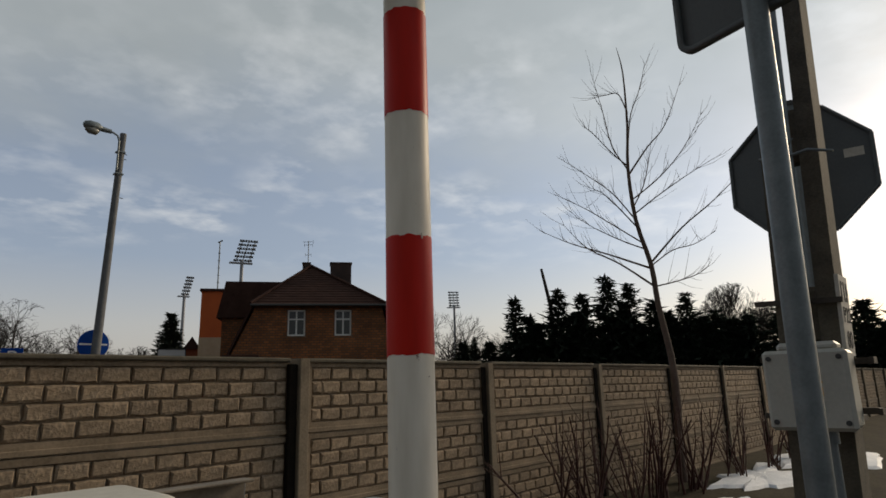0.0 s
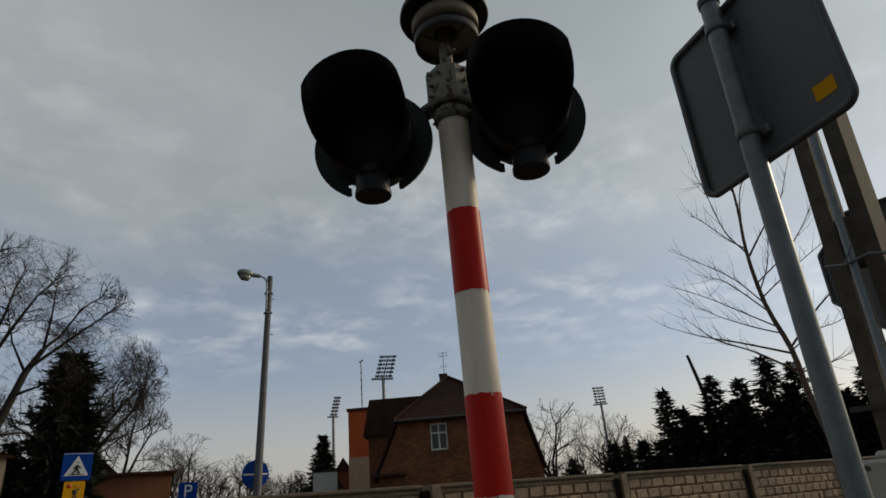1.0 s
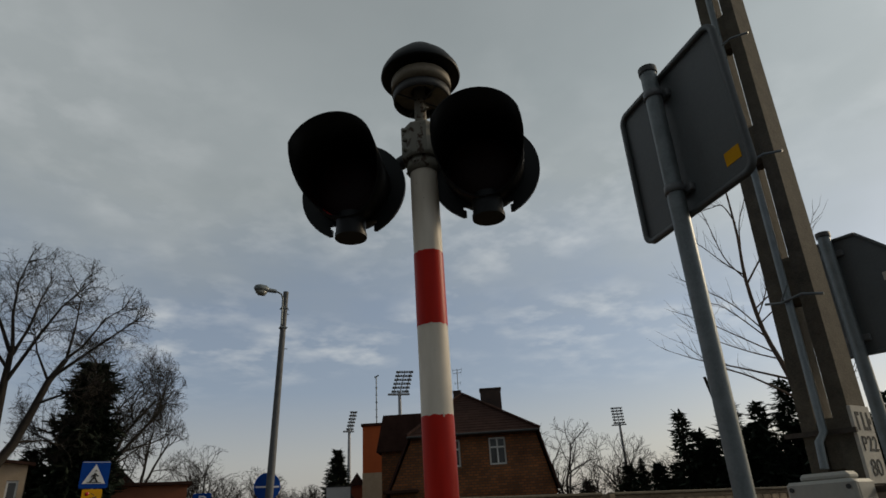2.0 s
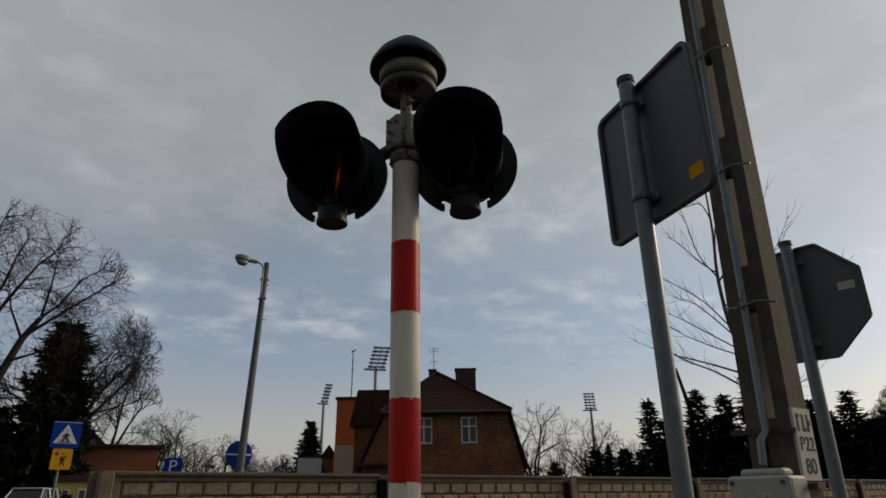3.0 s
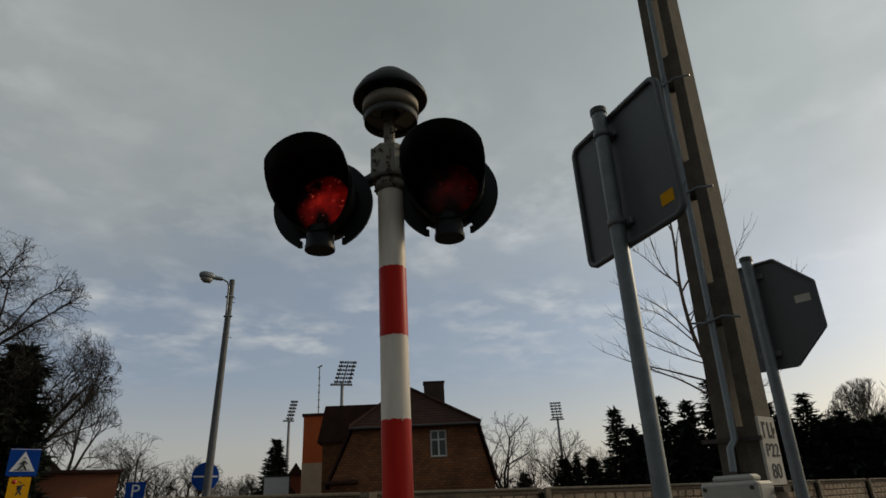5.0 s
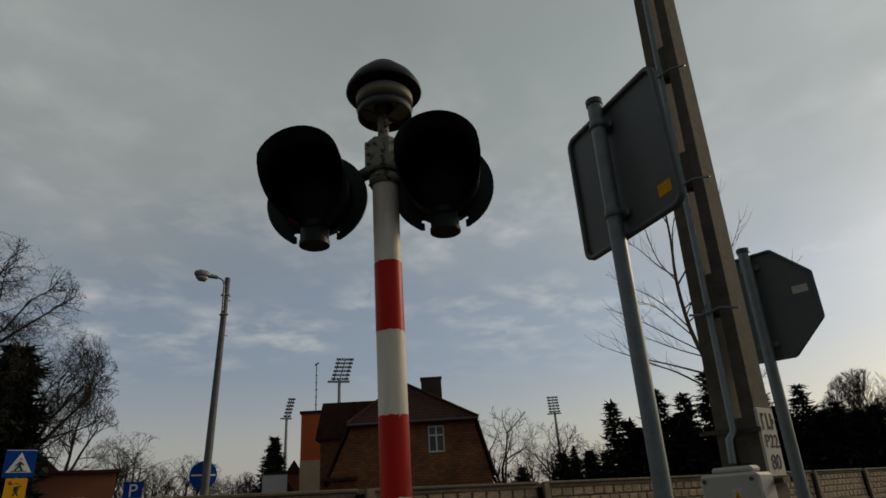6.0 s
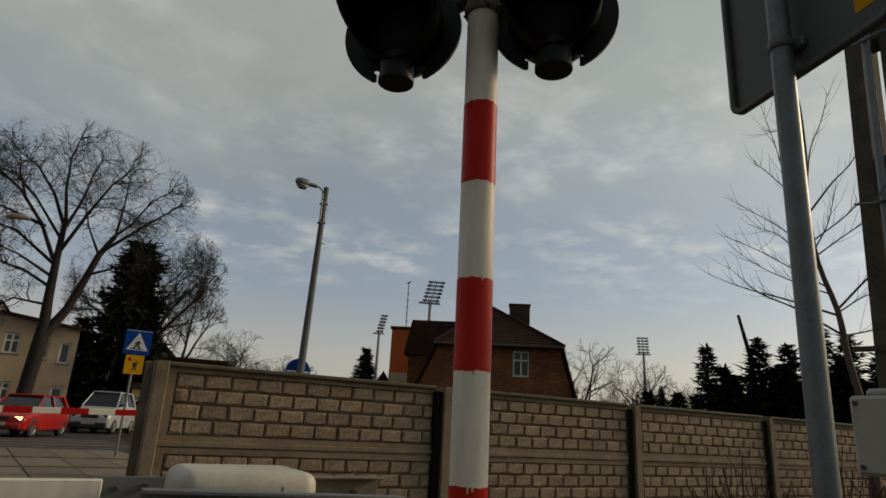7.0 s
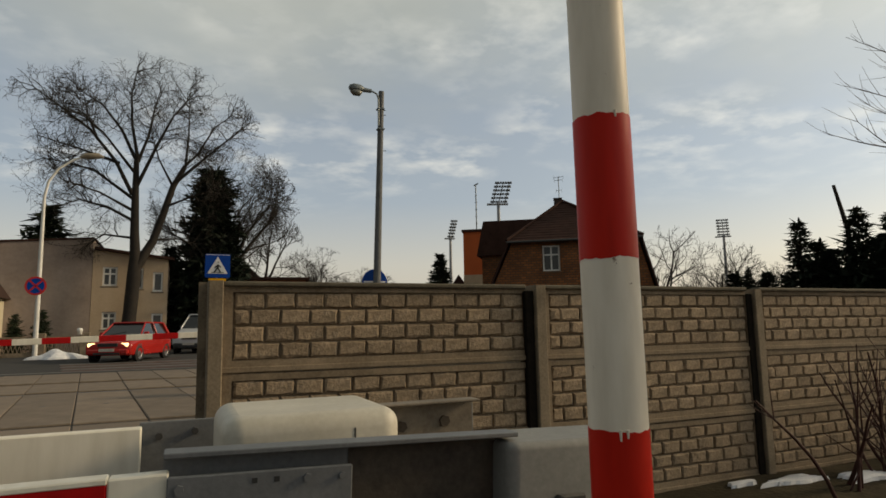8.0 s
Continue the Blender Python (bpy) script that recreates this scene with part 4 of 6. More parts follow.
def signal_head(parent, at, seed):
    """Facing -y: round backboard, deep visor, red lens and a turning lamp behind it."""
    shell = Shape()
    outline = disc_outline(0.230, 44, -62, 242)
    outline += [(-0.106, -0.206), (-0.090, -0.206), (-0.090, -0.178), (-0.102, -0.174), (-0.102, -0.158), (-0.084, -0.158), (-0.05, -0.164),
                (0.05, -0.164), (0.084, -0.158), (0.102, -0.158), (0.102, -0.174), (0.090, -0.178), (0.090, -0.206), (0.106, -0.206)]
    shell.prism(outline, 0.0, 0.014)
    board = part("backboard", shell, BLACK_SHELL, parent, "matt black round backboard", at=at)
    house = Shape()
    house.m = pose(0, 0.014, 0, -90, 0, 0)
    house.lathe([(0.165, 0.0), (0.165, 0.05), (0.14, 0.10), (0.07, 0.13), (0.0, 0.13)], 28)
    part("housing", house, BLACK_SHELL, board)
    visor, n, v = Shape(), 36, []
    a0, a1 = -89.5, 269.5
    for k in range(n + 1):
        a = a0 + (a1 - a0) * k / n
        up = math.sin(radians(a))
        reach = 0.10 + 0.215 * min(1.0, max(0.0, (up + 0.95) / 1.3)) ** 0.9
        c, q = math.cos(radians(a)), math.sin(radians(a))
        for r, y in ((0.166, 0.0), (0.178, -reach), (0.174, -reach), (0.162, 0.0)):
            v.append((r * c, y, r * q - 0.02 * y))
    f = []
    for k in range(n):
        for e in range(4):
            g = (e + 1) % 4
            f.append((k * 4 + e, (k + 1) * 4 + e, (k + 1) * 4 + g, k * 4 + g))
    f += [(0, 1, 2, 3), (n * 4 + 3, n * 4 + 2, n * 4 + 1, n * 4)]
    visor.add(v, f, True)
    part("visor", visor, BLACK_SHELL, board, "long black visor")
    lens = Shape()
    lens.m = pose(0, 0.012, 0, 90, 0, 0)
    lens.lathe([(0.152, 0.0), (0.146, 0.014), (0.10, 0.024), (0.05, 0.028), (0.001, 0.03)], 28)
    part("lens", lens, RED_LENS, board, "dark red glass lens")
    foot = Shape()
    foot.tube([(0, -0.03, -0.14), (0, -0.03, -0.240)], 0.062, 22)
    foot.tube([(0, -0.03, -0.226), (0, -0.03, -0.243)], 0.066, 22)
    part("drain_tube", foot, BLACK_SHELL, board)
    lamp = Shape()
    lamp.m = pose(0, -0.004, 0, 90, 0, 0)
    lamp.lathe([(0.14, 0.0), (0.125, 0.010), (0.08, 0.020), (0.001, 0.026)], 28)
    lamp.mat = 1
    lamp.m = pose(0, 0.004, 0, -90, 0, 0)
    lamp.lathe([(0.14, 0.0), (0.125, 0.010), (0.08, 0.020), (0.001, 0.026)], 28)
    turning = part("turning_lamp", lamp, [LAMP_LIT if seed < 0 else LAMP_DIM, LAMP_RED], board, "turning red lamp, lit on one side")
    turning.matrix_basis = pose(0, -0.06, -0.02)
    return turning


def crossing_signal():
    rng = random.Random(5)
    z0 = 0.10
    mast = thing("crossing_signal", pose(MAST_X + 0.012, MAST_Y, z0, 0, -0.4, 0), "red and white banded signal mast with two black lamp heads", "railway signal")
    pole = Shape()
    pole.lathe([(MAST_R, -0.2), (MAST_R, 2.86)], 40)
    part("pole", pole, MAST_WHITE, mast, "white painted steel mast")
    for lo, hi in ((2.230, 2.531), (1.602, 1.897), (0.95, 1.268), (0.30, 0.62)):
        part("red_band", band(lo - z0, hi - z0, rng, MAST_R + 0.0009), MAST_RED, mast, "glossy red painted band")
    for a, z, L in ((-125, 1.268, 0.017), (-112, 1.268, 0.012), (-100, 1.897, 0.010)):
        x, y = (MAST_R + 0.0012) * math.cos(radians(a)), (MAST_R + 0.0012) * math.sin(radians(a))
        run = Shape()
        run.tube([(x, y, z - z0 + 0.004), (x, y, z - z0 - L)], [0.0035, 0.002], 6)
        part("paint_run", run, MAST_WHITE, mast)
    ring = Shape()
    ring.lathe([(MAST_R, 2.905 - z0), (0.068, 2.91 - z0), (0.072, 2.935 - z0), (0.066, 2.965 - z0), (0.05, 2.972 - z0)], 28)
    for a in (-150, -60, 30, 120):
        ring.tube([(0.06 * math.cos(radians(a)), 0.06 * math.sin(radians(a)), 2.937 - z0), (0.082 * math.cos(radians(a)), 0.082 * math.sin(radians(a)), 2.937 - z0)], 0.007, 6)
    part("clamp_ring", ring, GREY_CAST, mast, "chipped grey clamp ring with bolts")
    collar = Shape()
    collar.m = pose(0, 0, 0, 0, 0, 22.5 + HEAD_TURN)
    collar.lathe([(0.0, 2.965 - z0), (0.085, 2.965 - z0), (0.091, 2.975 - z0), (0.091, 3.12 - z0), (0.083, 3.13 - z0), (0.0, 3.132 - z0)], 8, False)
    for a in (22.5, 112.5, 202.5, 292.5):
        for z in (3.0, 3.05, 3.10):
            collar.tube([(0.08 * math.cos(radians(a)), 0.08 * math.sin(radians(a)), z - z0), (0.102 * math.cos(radians(a)), 0.102 * math.sin(radians(a)), z - z0)], 0.009, 6)
    part("collar", collar, GREY_CAST, mast, "chipped grey eight-sided cast collar")
    rod = Shape()
    rod.tube([(0, 0, 3.12 - z0), (0, 0, 3.36 - z0)], 0.026, 14)
    rod.box(-0.006, 0.006, -0.06, -0.02, 3.215 - z0, 3.221 - z0)
    part("rod", rod, GREY_CAST, mast, "rusty grey rod")
    skirt = Shape()
    skirt.lathe([(0.118, 3.28 - z0), (0.122, 3.258 - z0), (0.128, 3.258 - z0), (0.130, 3.30 - z0), (0.122, 3.30 - z0), (0.118, 3.275 - z0)], 40)
    for a in range(0, 360, 90):
        skirt.tube([(0.02 * math.cos(radians(a)), 0.02 * math.sin(radians(a)), 3.26 - z0), (0.122 * math.cos(radians(a)), 0.122 * math.sin(radians(a)), 3.26 - z0)], 0.005, 5)
    bell = part("bell", skirt, DARK_METAL, mast, "warning bell under a dark domed hat", at=pose(0.008, -0.006, 0.025))
    beige = Shape()
    beige.lathe([(0.05, 3.31 - z0), (0.126, 3.31 - z0), (0.134, 3.30 - z0), (0.136, 3.365 - z0), (0.13, 3.375 - z0), (0.05, 3.375 - z0)], 40)
    part("bell_band", beige, BEIGE_BAND, bell, "dull beige band")
    hat = Shape()
    hat.lathe([(0.10, 3.385 - z0), (0.160, 3.39 - z0), (0.175, 3.383 - z0), (0.182, 3.393 - z0), (0.178, 3.415 - z0), (0.150, 3.465 - z0), (0.118, 3.50 - z0), (0.09, 3.518 - z0), (0.085, 3.535 - z0), (0.05, 3.547 - z0), (0.0, 3.55 - z0)], 44)
    part("bell_hat", hat, BLACK_SHELL, bell, "dark domed hat")
    lamps = []
    fwd = Vector((math.sin(radians(HEAD_TURN)), -math.cos(radians(HEAD_TURN)), 0))
    across = Vector((math.cos(radians(HEAD_TURN)), math.sin(radians(HEAD_TURN)), 0))
    for side, zc in ((-1, 2.879), (1, 2.885)):
        c = across * (0.313 if side < 0 else 0.258) * side - fwd * 0.0 + Vector((0, 0, zc - z0))
        arm = Shape()
        back = c - fwd * 0.09 + Vector((0, 0, 0.05))
        arm.tube([(0, 0, 3.03 - z0), Vector((0, 0, 3.03 - z0)).lerp(back, 0.55), back], [0.032, 0.028, 0.03], 12)
        part("bracket_arm", arm, DARK_METAL, mast, "dark bracket arm")
        lamps.append(signal_head(mast, pose(*c, 0, 0, HEAD_TURN), side))
    return lamps


# ---------- signs and poles near by ----------
def square_sign():
    bl, br = Vector((1.262, -3.07, 0)), Vector((1.098, -3.64, 0))
    turn = math.degrees(math.atan2(br.y - bl.y, br.x - bl.x))
    mid = (bl + br) / 2
    sign = thing("road_sign", pose(mid.x, mid.y, 0.1, 0, 0, turn), "square road sign, bare grey back, on a steel post", "road sign", "signs seen from behind")
    w, zc, h = 0.60, 2.815 - 0.1, 0.615
    plate = Shape()
    plate.m = pose(0, 0, zc)
    plate.prism(rounded_outline(w, h, 0.045), 0.0, 0.003)
    p = part("plate", plate, SIGN_BACK, sign, "bare grey aluminium back")
    rim = Shape()
    rim.m = pose(0, 0, zc)
    outer, inner = rounded_outline(w + 0.006, h + 0.006, 0.048), rounded_outline(w - 0.03, h - 0.03, 0.035)
    n = len(outer)
    v = [(x, -0.016, z) for x, z in outer] + [(x, 0.006, z) for x, z in outer] + [(x, -0.016, z) for x, z in inner] + [(x, -0.004, z) for x, z in inner]
    f = []
    for i in range(n):
        j = (i + 1) % n
        f += [(i, j, j + n, i + n), (j, i, i + 2 * n, j + 2 * n), (j + 2 * n, i + 2 * n, i + 3 * n, j + 3 * n)]
    rim.add(v, f, True)
    part("rim", rim, SIGN_BACK, p, "folded rim")
    front = Shape()
    front.m = pose(0, 0, zc)
    front.prism(rounded_outline(w - 0.004, h - 0.004, 0.044), 0.0035, 0.005)
    part("face", front, SIGN_BLUE, p)
    sticker = Shape()
    sticker.box(0.185, 0.255, -0.0016, -0.0004, zc - 0.235, zc - 0.185)
    part("sticker", sticker, SIGN_YELLOW, p, "small yellow sticker")
    post = Shape()
    post.tube([(-0.074, -0.052, -0.3), (-0.016, -0.052, zc + 0.335)], 0.0315, 20)
    part("post", post, GALVANISED, sign, "galvanised steel tube post")
    cap = Shape()
    cap.m = pose(-0.016, -0.052, zc + 0.335)
    cap.lathe([(0.036, -0.02), (0.036, 0.006), (0.025, 0.013), (0, 0.015)], 20)
    part("post_cap", cap, DARK_METAL, sign)
    for dz in (0.21, -0.21):
        clip = Shape()
        clip.box(-0.066, 0.024, -0.02, 0.0, zc + dz - 0.016, zc + dz + 0.016, 0.004)
        clip.m = pose(-0.022 + 0.017 * dz, -0.052, zc + dz)
        clip.lathe([(0.0325, -0.016), (0.036, -0.016), (0.036, 0.016), (0.0325, 0.016)], 20)
        part("clamp", clip, STEEL_GREY, sign)


def stop_sign():
    sign = thing("stop_sign", pose(2.93, -2.952, 0.085, 0, 1.3, -86), "eight-sided road sign, dark grey back, on a steel post", "road sign", "signs seen from behind")
    zc, R = 2.475, 0.35
    plate = Shape()
    plate.m = pose(0, 0, zc)
    plate.prism([(R * math.cos(radians(22.5 + 45 * k)), R * math.sin(radians(22.5 + 45 * k))) for k in range(8)], 0.0, 0.004)
    p = part("plate", plate, SIGN_BACK, sign, "bare dark grey back")
    rim = Shape()
    for k in range(8):
        a, b = radians(22.5 + 45 * k), radians(67.5 + 45 * k)
        rim.tube([(R * math.cos(a), -0.006, zc + R * math.sin(a)), (R * math.cos(b), -0.006, zc + R * math.sin(b))], 0.010, 6)
    part("rim", rim, SIGN_BACK, p)
    face = Shape()
    face.m = pose(0, 0, zc)
    face.prism([(0.99 * R * math.cos(radians(22.5 + 45 * k)), 0.99 * R * math.sin(radians(22.5 + 45 * k))) for k in range(8)], 0.0045, 0.006)
    part("face", face, SIGN_RED, p)
    tag = Shape()
    tag.box(0.20, 0.285, -0.0016, -0.0004, zc + 0.03, zc + 0.075)
    part("sticker", tag, PLATE_WHITE, p, "small pale sticker")
    post = Shape()
    post.tube([(0.0, -0.05, -0.3), (0.0, -0.05, zc + 0.36)], 0.033, 18)
    part("post", post, GALVANISED, sign, "galvanised steel tube post")
    cap = Shape()
    cap.m = pose(0.0, -0.05, zc + 0.36)
    cap.lathe([(0.038, -0.02), (0.038, 0.008), (0.02, 0.014), (0, 0.014)], 18)
    part("post_cap", cap, DARK_METAL, sign)
    for dz in (0.24, -0.24):
        clip = Shape()
        clip.box(-0.06, 0.06, -0.02, 0.0, zc + dz - 0.018, zc + dz + 0.018, 0.004)
        part("clamp", clip, STEEL_GREY, sign)


def utility_pole():
    """Concrete pole of two legs with openings between them, lettered near its foot."""
    x0, x1, y0, y1 = 2.062, 2.226, -3.235, -3.013
    pole = thing("utility_pole", pose(0, -3.12, 1.75, 2.1, 0, 0) @ pose(0, 3.12, -1.75), "tall concrete pole of two legs joined by short ties", "utility pole")
    top = 8.6

    def leg(a0, a1):
        s = Shape()
        k, cx, cy = 0.62, (x0 + x1) / 2, (y0 + y1) / 2
        v = []
        for z, q in ((-0.3, 1.0), (top, k)):
            for x, y in ((x0, a0), (x1, a0), (x1, a1), (x0, a1)):
                v.append((cx + (x - cx) * q, cy + (y - cy) * (0.72 if q < 1 else 1), z))
        return s.add(v, [(3, 2, 1, 0), (4, 5, 6, 7), (0, 1, 5, 4), (1, 2, 6, 5), (2, 3, 7, 6), (3, 0, 4, 7)])
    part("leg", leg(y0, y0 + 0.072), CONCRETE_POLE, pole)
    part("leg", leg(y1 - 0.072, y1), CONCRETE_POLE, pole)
    z = 0.2
    while z < top:
        s = Shape()
        s.box(x0 + 0.03, x1 - 0.03, y0 + 0.06, y1 - 0.06, z, z + 0.22, 0.02)
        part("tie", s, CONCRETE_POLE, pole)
        z += 0.72
    panel = Shape()
    panel.box(x0 + 0.003, x1 - 0.012, y0 - 0.0035, y0 + 0.01, 1.60, 1.895, 0.001)
    sign = part("painted_panel", panel, PLATE_WHITE, pole, "white painted patch with stencilled black marks")
    face = lambda z: pose((x0 + x1) / 2, y0 - 0.0050, z, 90, 0, 0)
    bars = Shape()
    for i, x in enumerate((-0.058, -0.012, 0.028)):
        bars.box(x, x + 0.014, -0.001, 0.0005, -0.036, 0.036)
    bars.box(-0.046, -0.028, -0.001, 0.0005, 0.022, 0.036)
    bars.box(0.0, 0.02, -0.001, 0.0005, -0.036, -0.022)
    bars.box(0.042, 0.056, -0.001, 0.0005, -0.012, 0.012)
    part("stencil_mark", bars, INK, sign, at=pose((x0 + x1) / 2, y0 - 0.0040, 1.835))
    letters("P22", 0.082, INK, sign, face(1.745), "stencil")
    letters("80", 0.09, INK, sign, face(1.655), "stencil")
    for z in (1.575, 1.37, 1.79):
        strap = Shape()
        if z < 1.6:
            strap.box(x0 - 0.012, x1 + 0.02, y0 - 0.012, y0 - 0.004, z, z + 0.02)
        strap.box(x0 - 0.016, x0 - 0.004, y0 - 0.012, y1 + 0.06, z, z + 0.02)
        part("strap", strap, STEEL_RUST_SHADED, pole, "rusty steel strap")
    pipe = Shape()
    pipe.tube([(1.955, -3.135, 1.66), (1.965, -3.135, 1.76), (2.02, -3.135, 1.80), (2.025, -3.13, 3.4), (2.05, -3.125, top - 0.4)], 0.016, 10)
    part("conduit", pipe, GALVANISED, pole, "grey conduit pipe up the pole")
    for z in (2.35, 3.05, 3.75, 4.5, 5.4):
        ties = Shape()
        ties.tube([(2.03, -3.28, z), (2.015, -3.20, z + 0.02), (2.0, -3.11, z), (2.02, -3.03, z + 0.02)], 0.006, 5)
        ties.tube([(2.0, -3.11, z), (1.99, -3.16, z + 0.07)], 0.004, 4)
        part("wire_tie", ties, GALVANISED, pole)
    return pole


def meter_box():
    box = thing("electric_box", pose(1.88, -3.13, 1.35), "pale grey electric box with yellow warning label on concrete pole", "electric box")
    body = Shape()
    body.box(0.03, 0.165, -0.125, 0.125, 0.0, 0.265, 0.012)
    body.box(0.035, 0.12, -0.10, 0.09, 0.262, 0.295, 0.012)
    part("body", body, BOX_GREY, box)
    door = Shape()
    door.box(0.0, 0.028, -0.132, 0.132, -0.004, 0.268, 0.012)
    lid = part("door", door, BOX_GREY, box, "pale grey lid with rounded corners")
    for y in (-0.108, 0.108):
        for z in (0.024, 0.240):
            knob = Shape()
            knob.tube([(0.002, y, z), (-0.005, y, z)], 0.009, 10)
            part("screw", knob, DARK_METAL, lid)
    label = Shape()
    label.box(-0.0016, -0.0004, -0.052, -0.012, 0.095, 0.205, 0.0)
    part("label_plate", label, PLATE_WHITE, lid)
    tri = Shape()
    tri.add([(-0.0022, -0.050, 0.155), (-0.0022, -0.014, 0.155), (-0.0022, -0.032, 0.200)], [(0, 2, 1)])
    tri.box(-0.0026, -0.0017, -0.048, -0.016, 0.112, 0.140)
    part("warning_triangle", tri, SIGN_YELLOW, lid, "yellow warning triangle")
    bolt = Shape()
    bolt.add([(-0.0030, -0.030, 0.188), (-0.0030, -0.036, 0.172), (-0.0030, -0.031, 0.172), (-0.0030, -0.034, 0.158), (-0.0030, -0.026, 0.176), (-0.0030, -0.031, 0.176)], [(0, 1, 2, 3, 4, 5)])
    part("bolt_mark", bolt, INK, lid)
    pipe = Shape()
    pipe.tube([(0.09, -0.03, 0.01), (0.09, -0.03, -0.05)], 0.026, 14)
    pipe.tube([(0.09, -0.03, -0.04), (0.10, -0.03, -1.35)], 0.018, 12)
    part("cable_pipe", pipe, GALVANISED, box)
    for z in (0.045, 0.215):
        bracket = Shape()
        bracket.box(0.165, 0.185, -0.19, 0.10, z, z + 0.022)
        bracket.box(0.10, 0.185, -0.19, -0.178, z, z + 0.022)
        part("bracket", bracket, STEEL_RUST_SHADED, box)


# ---------- barrier machine ----------
def boom_shape(length, h, d):
    s = Shape()
    s.box(-length, 0, -d / 2, d / 2, -h / 2, h / 2, 0.006)
    return s


def barrier():
    gate = thing("barrier", pose(0, 0, 0.1), "level crossing barrier with lowered red and white boom and steel arms", "barrier")
    z = 1.003
    droop = pose(-0.30, 0, z, 0, 1.7, 0) @ pose(0.30, 0, -z)      # the front arm hangs a little towards its weight
    # front arm: channel, plate, counterweight box
    chan = Shape()
    chan.box(-0.30, 0.60, -2.005, -1.995, z - 0.11, z + 0.098)
    chan.box(-0.30, 0.60, -2.065, -1.995, z + 0.088, z + 0.100, 0.002)
    chan.box(-0.30, 0.60, -2.065, -1.995, z - 0.110, z - 0.098, 0.002)
    front = part("front_arm", chan, STEEL_GREY, gate, "grey steel channel arm", at=droop)
    # rust colour taken darker to hold the shade under the channel's flange
    rust_shade = Shape()
    rust_shade.box(0.132, 0.60, -2.0075, -2.0055, z - 0.097, z + 0.086)
    part("web_plate", rust_shade, STEEL_RUST_SHADED, front, "rust-stained web")
    plate = Shape()
    plate.box(-0.29, 0.125, -2.082, -2.068, z - 0.085, z + 0.052, 0.003)
    pl = part("joint_plate", plate, STEEL_GREY, front, "bolted grey joint plate")
    for x, dz, r in ((-0.265, 0.025, 0.011), (-0.265, -0.06, 0.013), (0.015, 0.03, 0.010), (0.015, -0.055, 0.010), (0.098, 0.03, 0.008), (0.098, -0.055, 0.008)):
        b = Shape()
        b.tube([(x, -2.082, z + dz), (x, -2.091, z + dz)], r, 6, smooth=False)
        part("bolt", b, STEEL_GREY, pl)
    for x in (-0.105, -0.055):
        for dz in (0.032, -0.058):
            hole = Shape()
            hole.box(x - 0.006, x + 0.006, -2.0835, -2.0815, z + dz - 0.006, z + dz + 0.006)
            part("bolt_hole", hole, INK, pl)
    weight = Shape()
    weight.block(0.55, 1.03, -2.105, -1.86, z - 0.26, z + 0.078, 0.035, 0.022)
    w = part("counterweight", weight, WEIGHT_GREY, gate, "pale grey counterweight box", at=droop)
    b = Shape()
    b.tube([(0.70, -2.105, z - 0.075), (0.70, -2.135, z - 0.075)], 0.011, 10)
    b.box(0.69, 0.78, -2.128, -2.112, z - 0.088, z - 0.062, 0.006)
    part("catch", b, DARK_METAL, w)
    # booms in painted lengths
    rng = random.Random(2)
    for y, top, first, h in ((-2.045, z + 0.058, -0.285, 0.125), (-1.37, z + 0.067, -0.375, 0.14)):
        x = first
        lengths = [0.12 if y < -2 else 1.1] + [0.95] * 5
        colours = [BOOM_WHITE, BOOM_RED] * 3
        for L, m in zip(lengths, colours):
            s = Shape()
            s.m = pose(x, y, top - h / 2 + 0.004 * (first - x))
            s.box(-L, 0, -0.024, 0.024, -h / 2, h / 2, 0.004)
            boom = part("boom_length", s, m, gate, "white painted boom length" if m is BOOM_WHITE else "red painted boom length")
            if m is BOOM_RED:
                lip = Shape()
                lip.m = pose(x, y, top - h / 2 + 0.004 * (first - x))
                lip.box(-L, 0, -0.026, 0.026, h / 2 - 0.012, h / 2 + 0.002, 0.003)
                part("boom_edge", lip, BOOM_WHITE, gate, "white boom edge")
            x -= L
    # rear arm
    rear = Shape()
    rear.box(-0.385, 0.83, -1.305, -1.29, z - 0.11, z + 0.072, 0.003)
    ra = part("rear_arm", rear, STEEL_GREY, gate, "grey steel plate arm")
    worn = Shape()
    worn.box(0.345, 0.822, -1.309, -1.3055, z - 0.105, z + 0.066)
    part("web_plate", worn, ARM_STAINED, ra, "rust-stained web")
    for x, dz in ((-0.325, 0.025), (-0.215, 0.035), (0.52, -0.01), (0.70, 0.0)):
        b = Shape()
        b.tube([(x, -1.305, z + dz), (x, -1.322, z + dz)], 0.012 if x < 0 else 0.022, 6, smooth=False)
        part("bolt", b, DARK_METAL if x < 0 else STEEL_RUST_SHADED, ra)
    flange = Shape()
    flange.box(0.35, 0.83, -1.37, -1.29, z + 0.072, z + 0.082, 0.003)
    part("arm_flange", flange, ARM_STAINED, ra)
    # drive under its pale cover
    cover = Shape()
    cover.block(-0.165, 0.335, -1.86, -1.42, z - 0.05, z + 0.137, 0.06, 0.05)
    part("drive_cover", cover, COVER_WHITE, gate, "weathered off-white rounded drive cover")
    seam = Shape()
    seam.box(0.19, 0.194, -1.8615, -1.80, z - 0.05, z + 0.09)
    part("cover_seam", seam, DARK_METAL, gate)
    body = Shape()
    body.box(-0.14, 0.31, -1.84, -1.44, -0.25, z - 0.05, 0.02)
    part("drive_cabinet", body, BOX_GREY, gate, "grey drive cabinet")


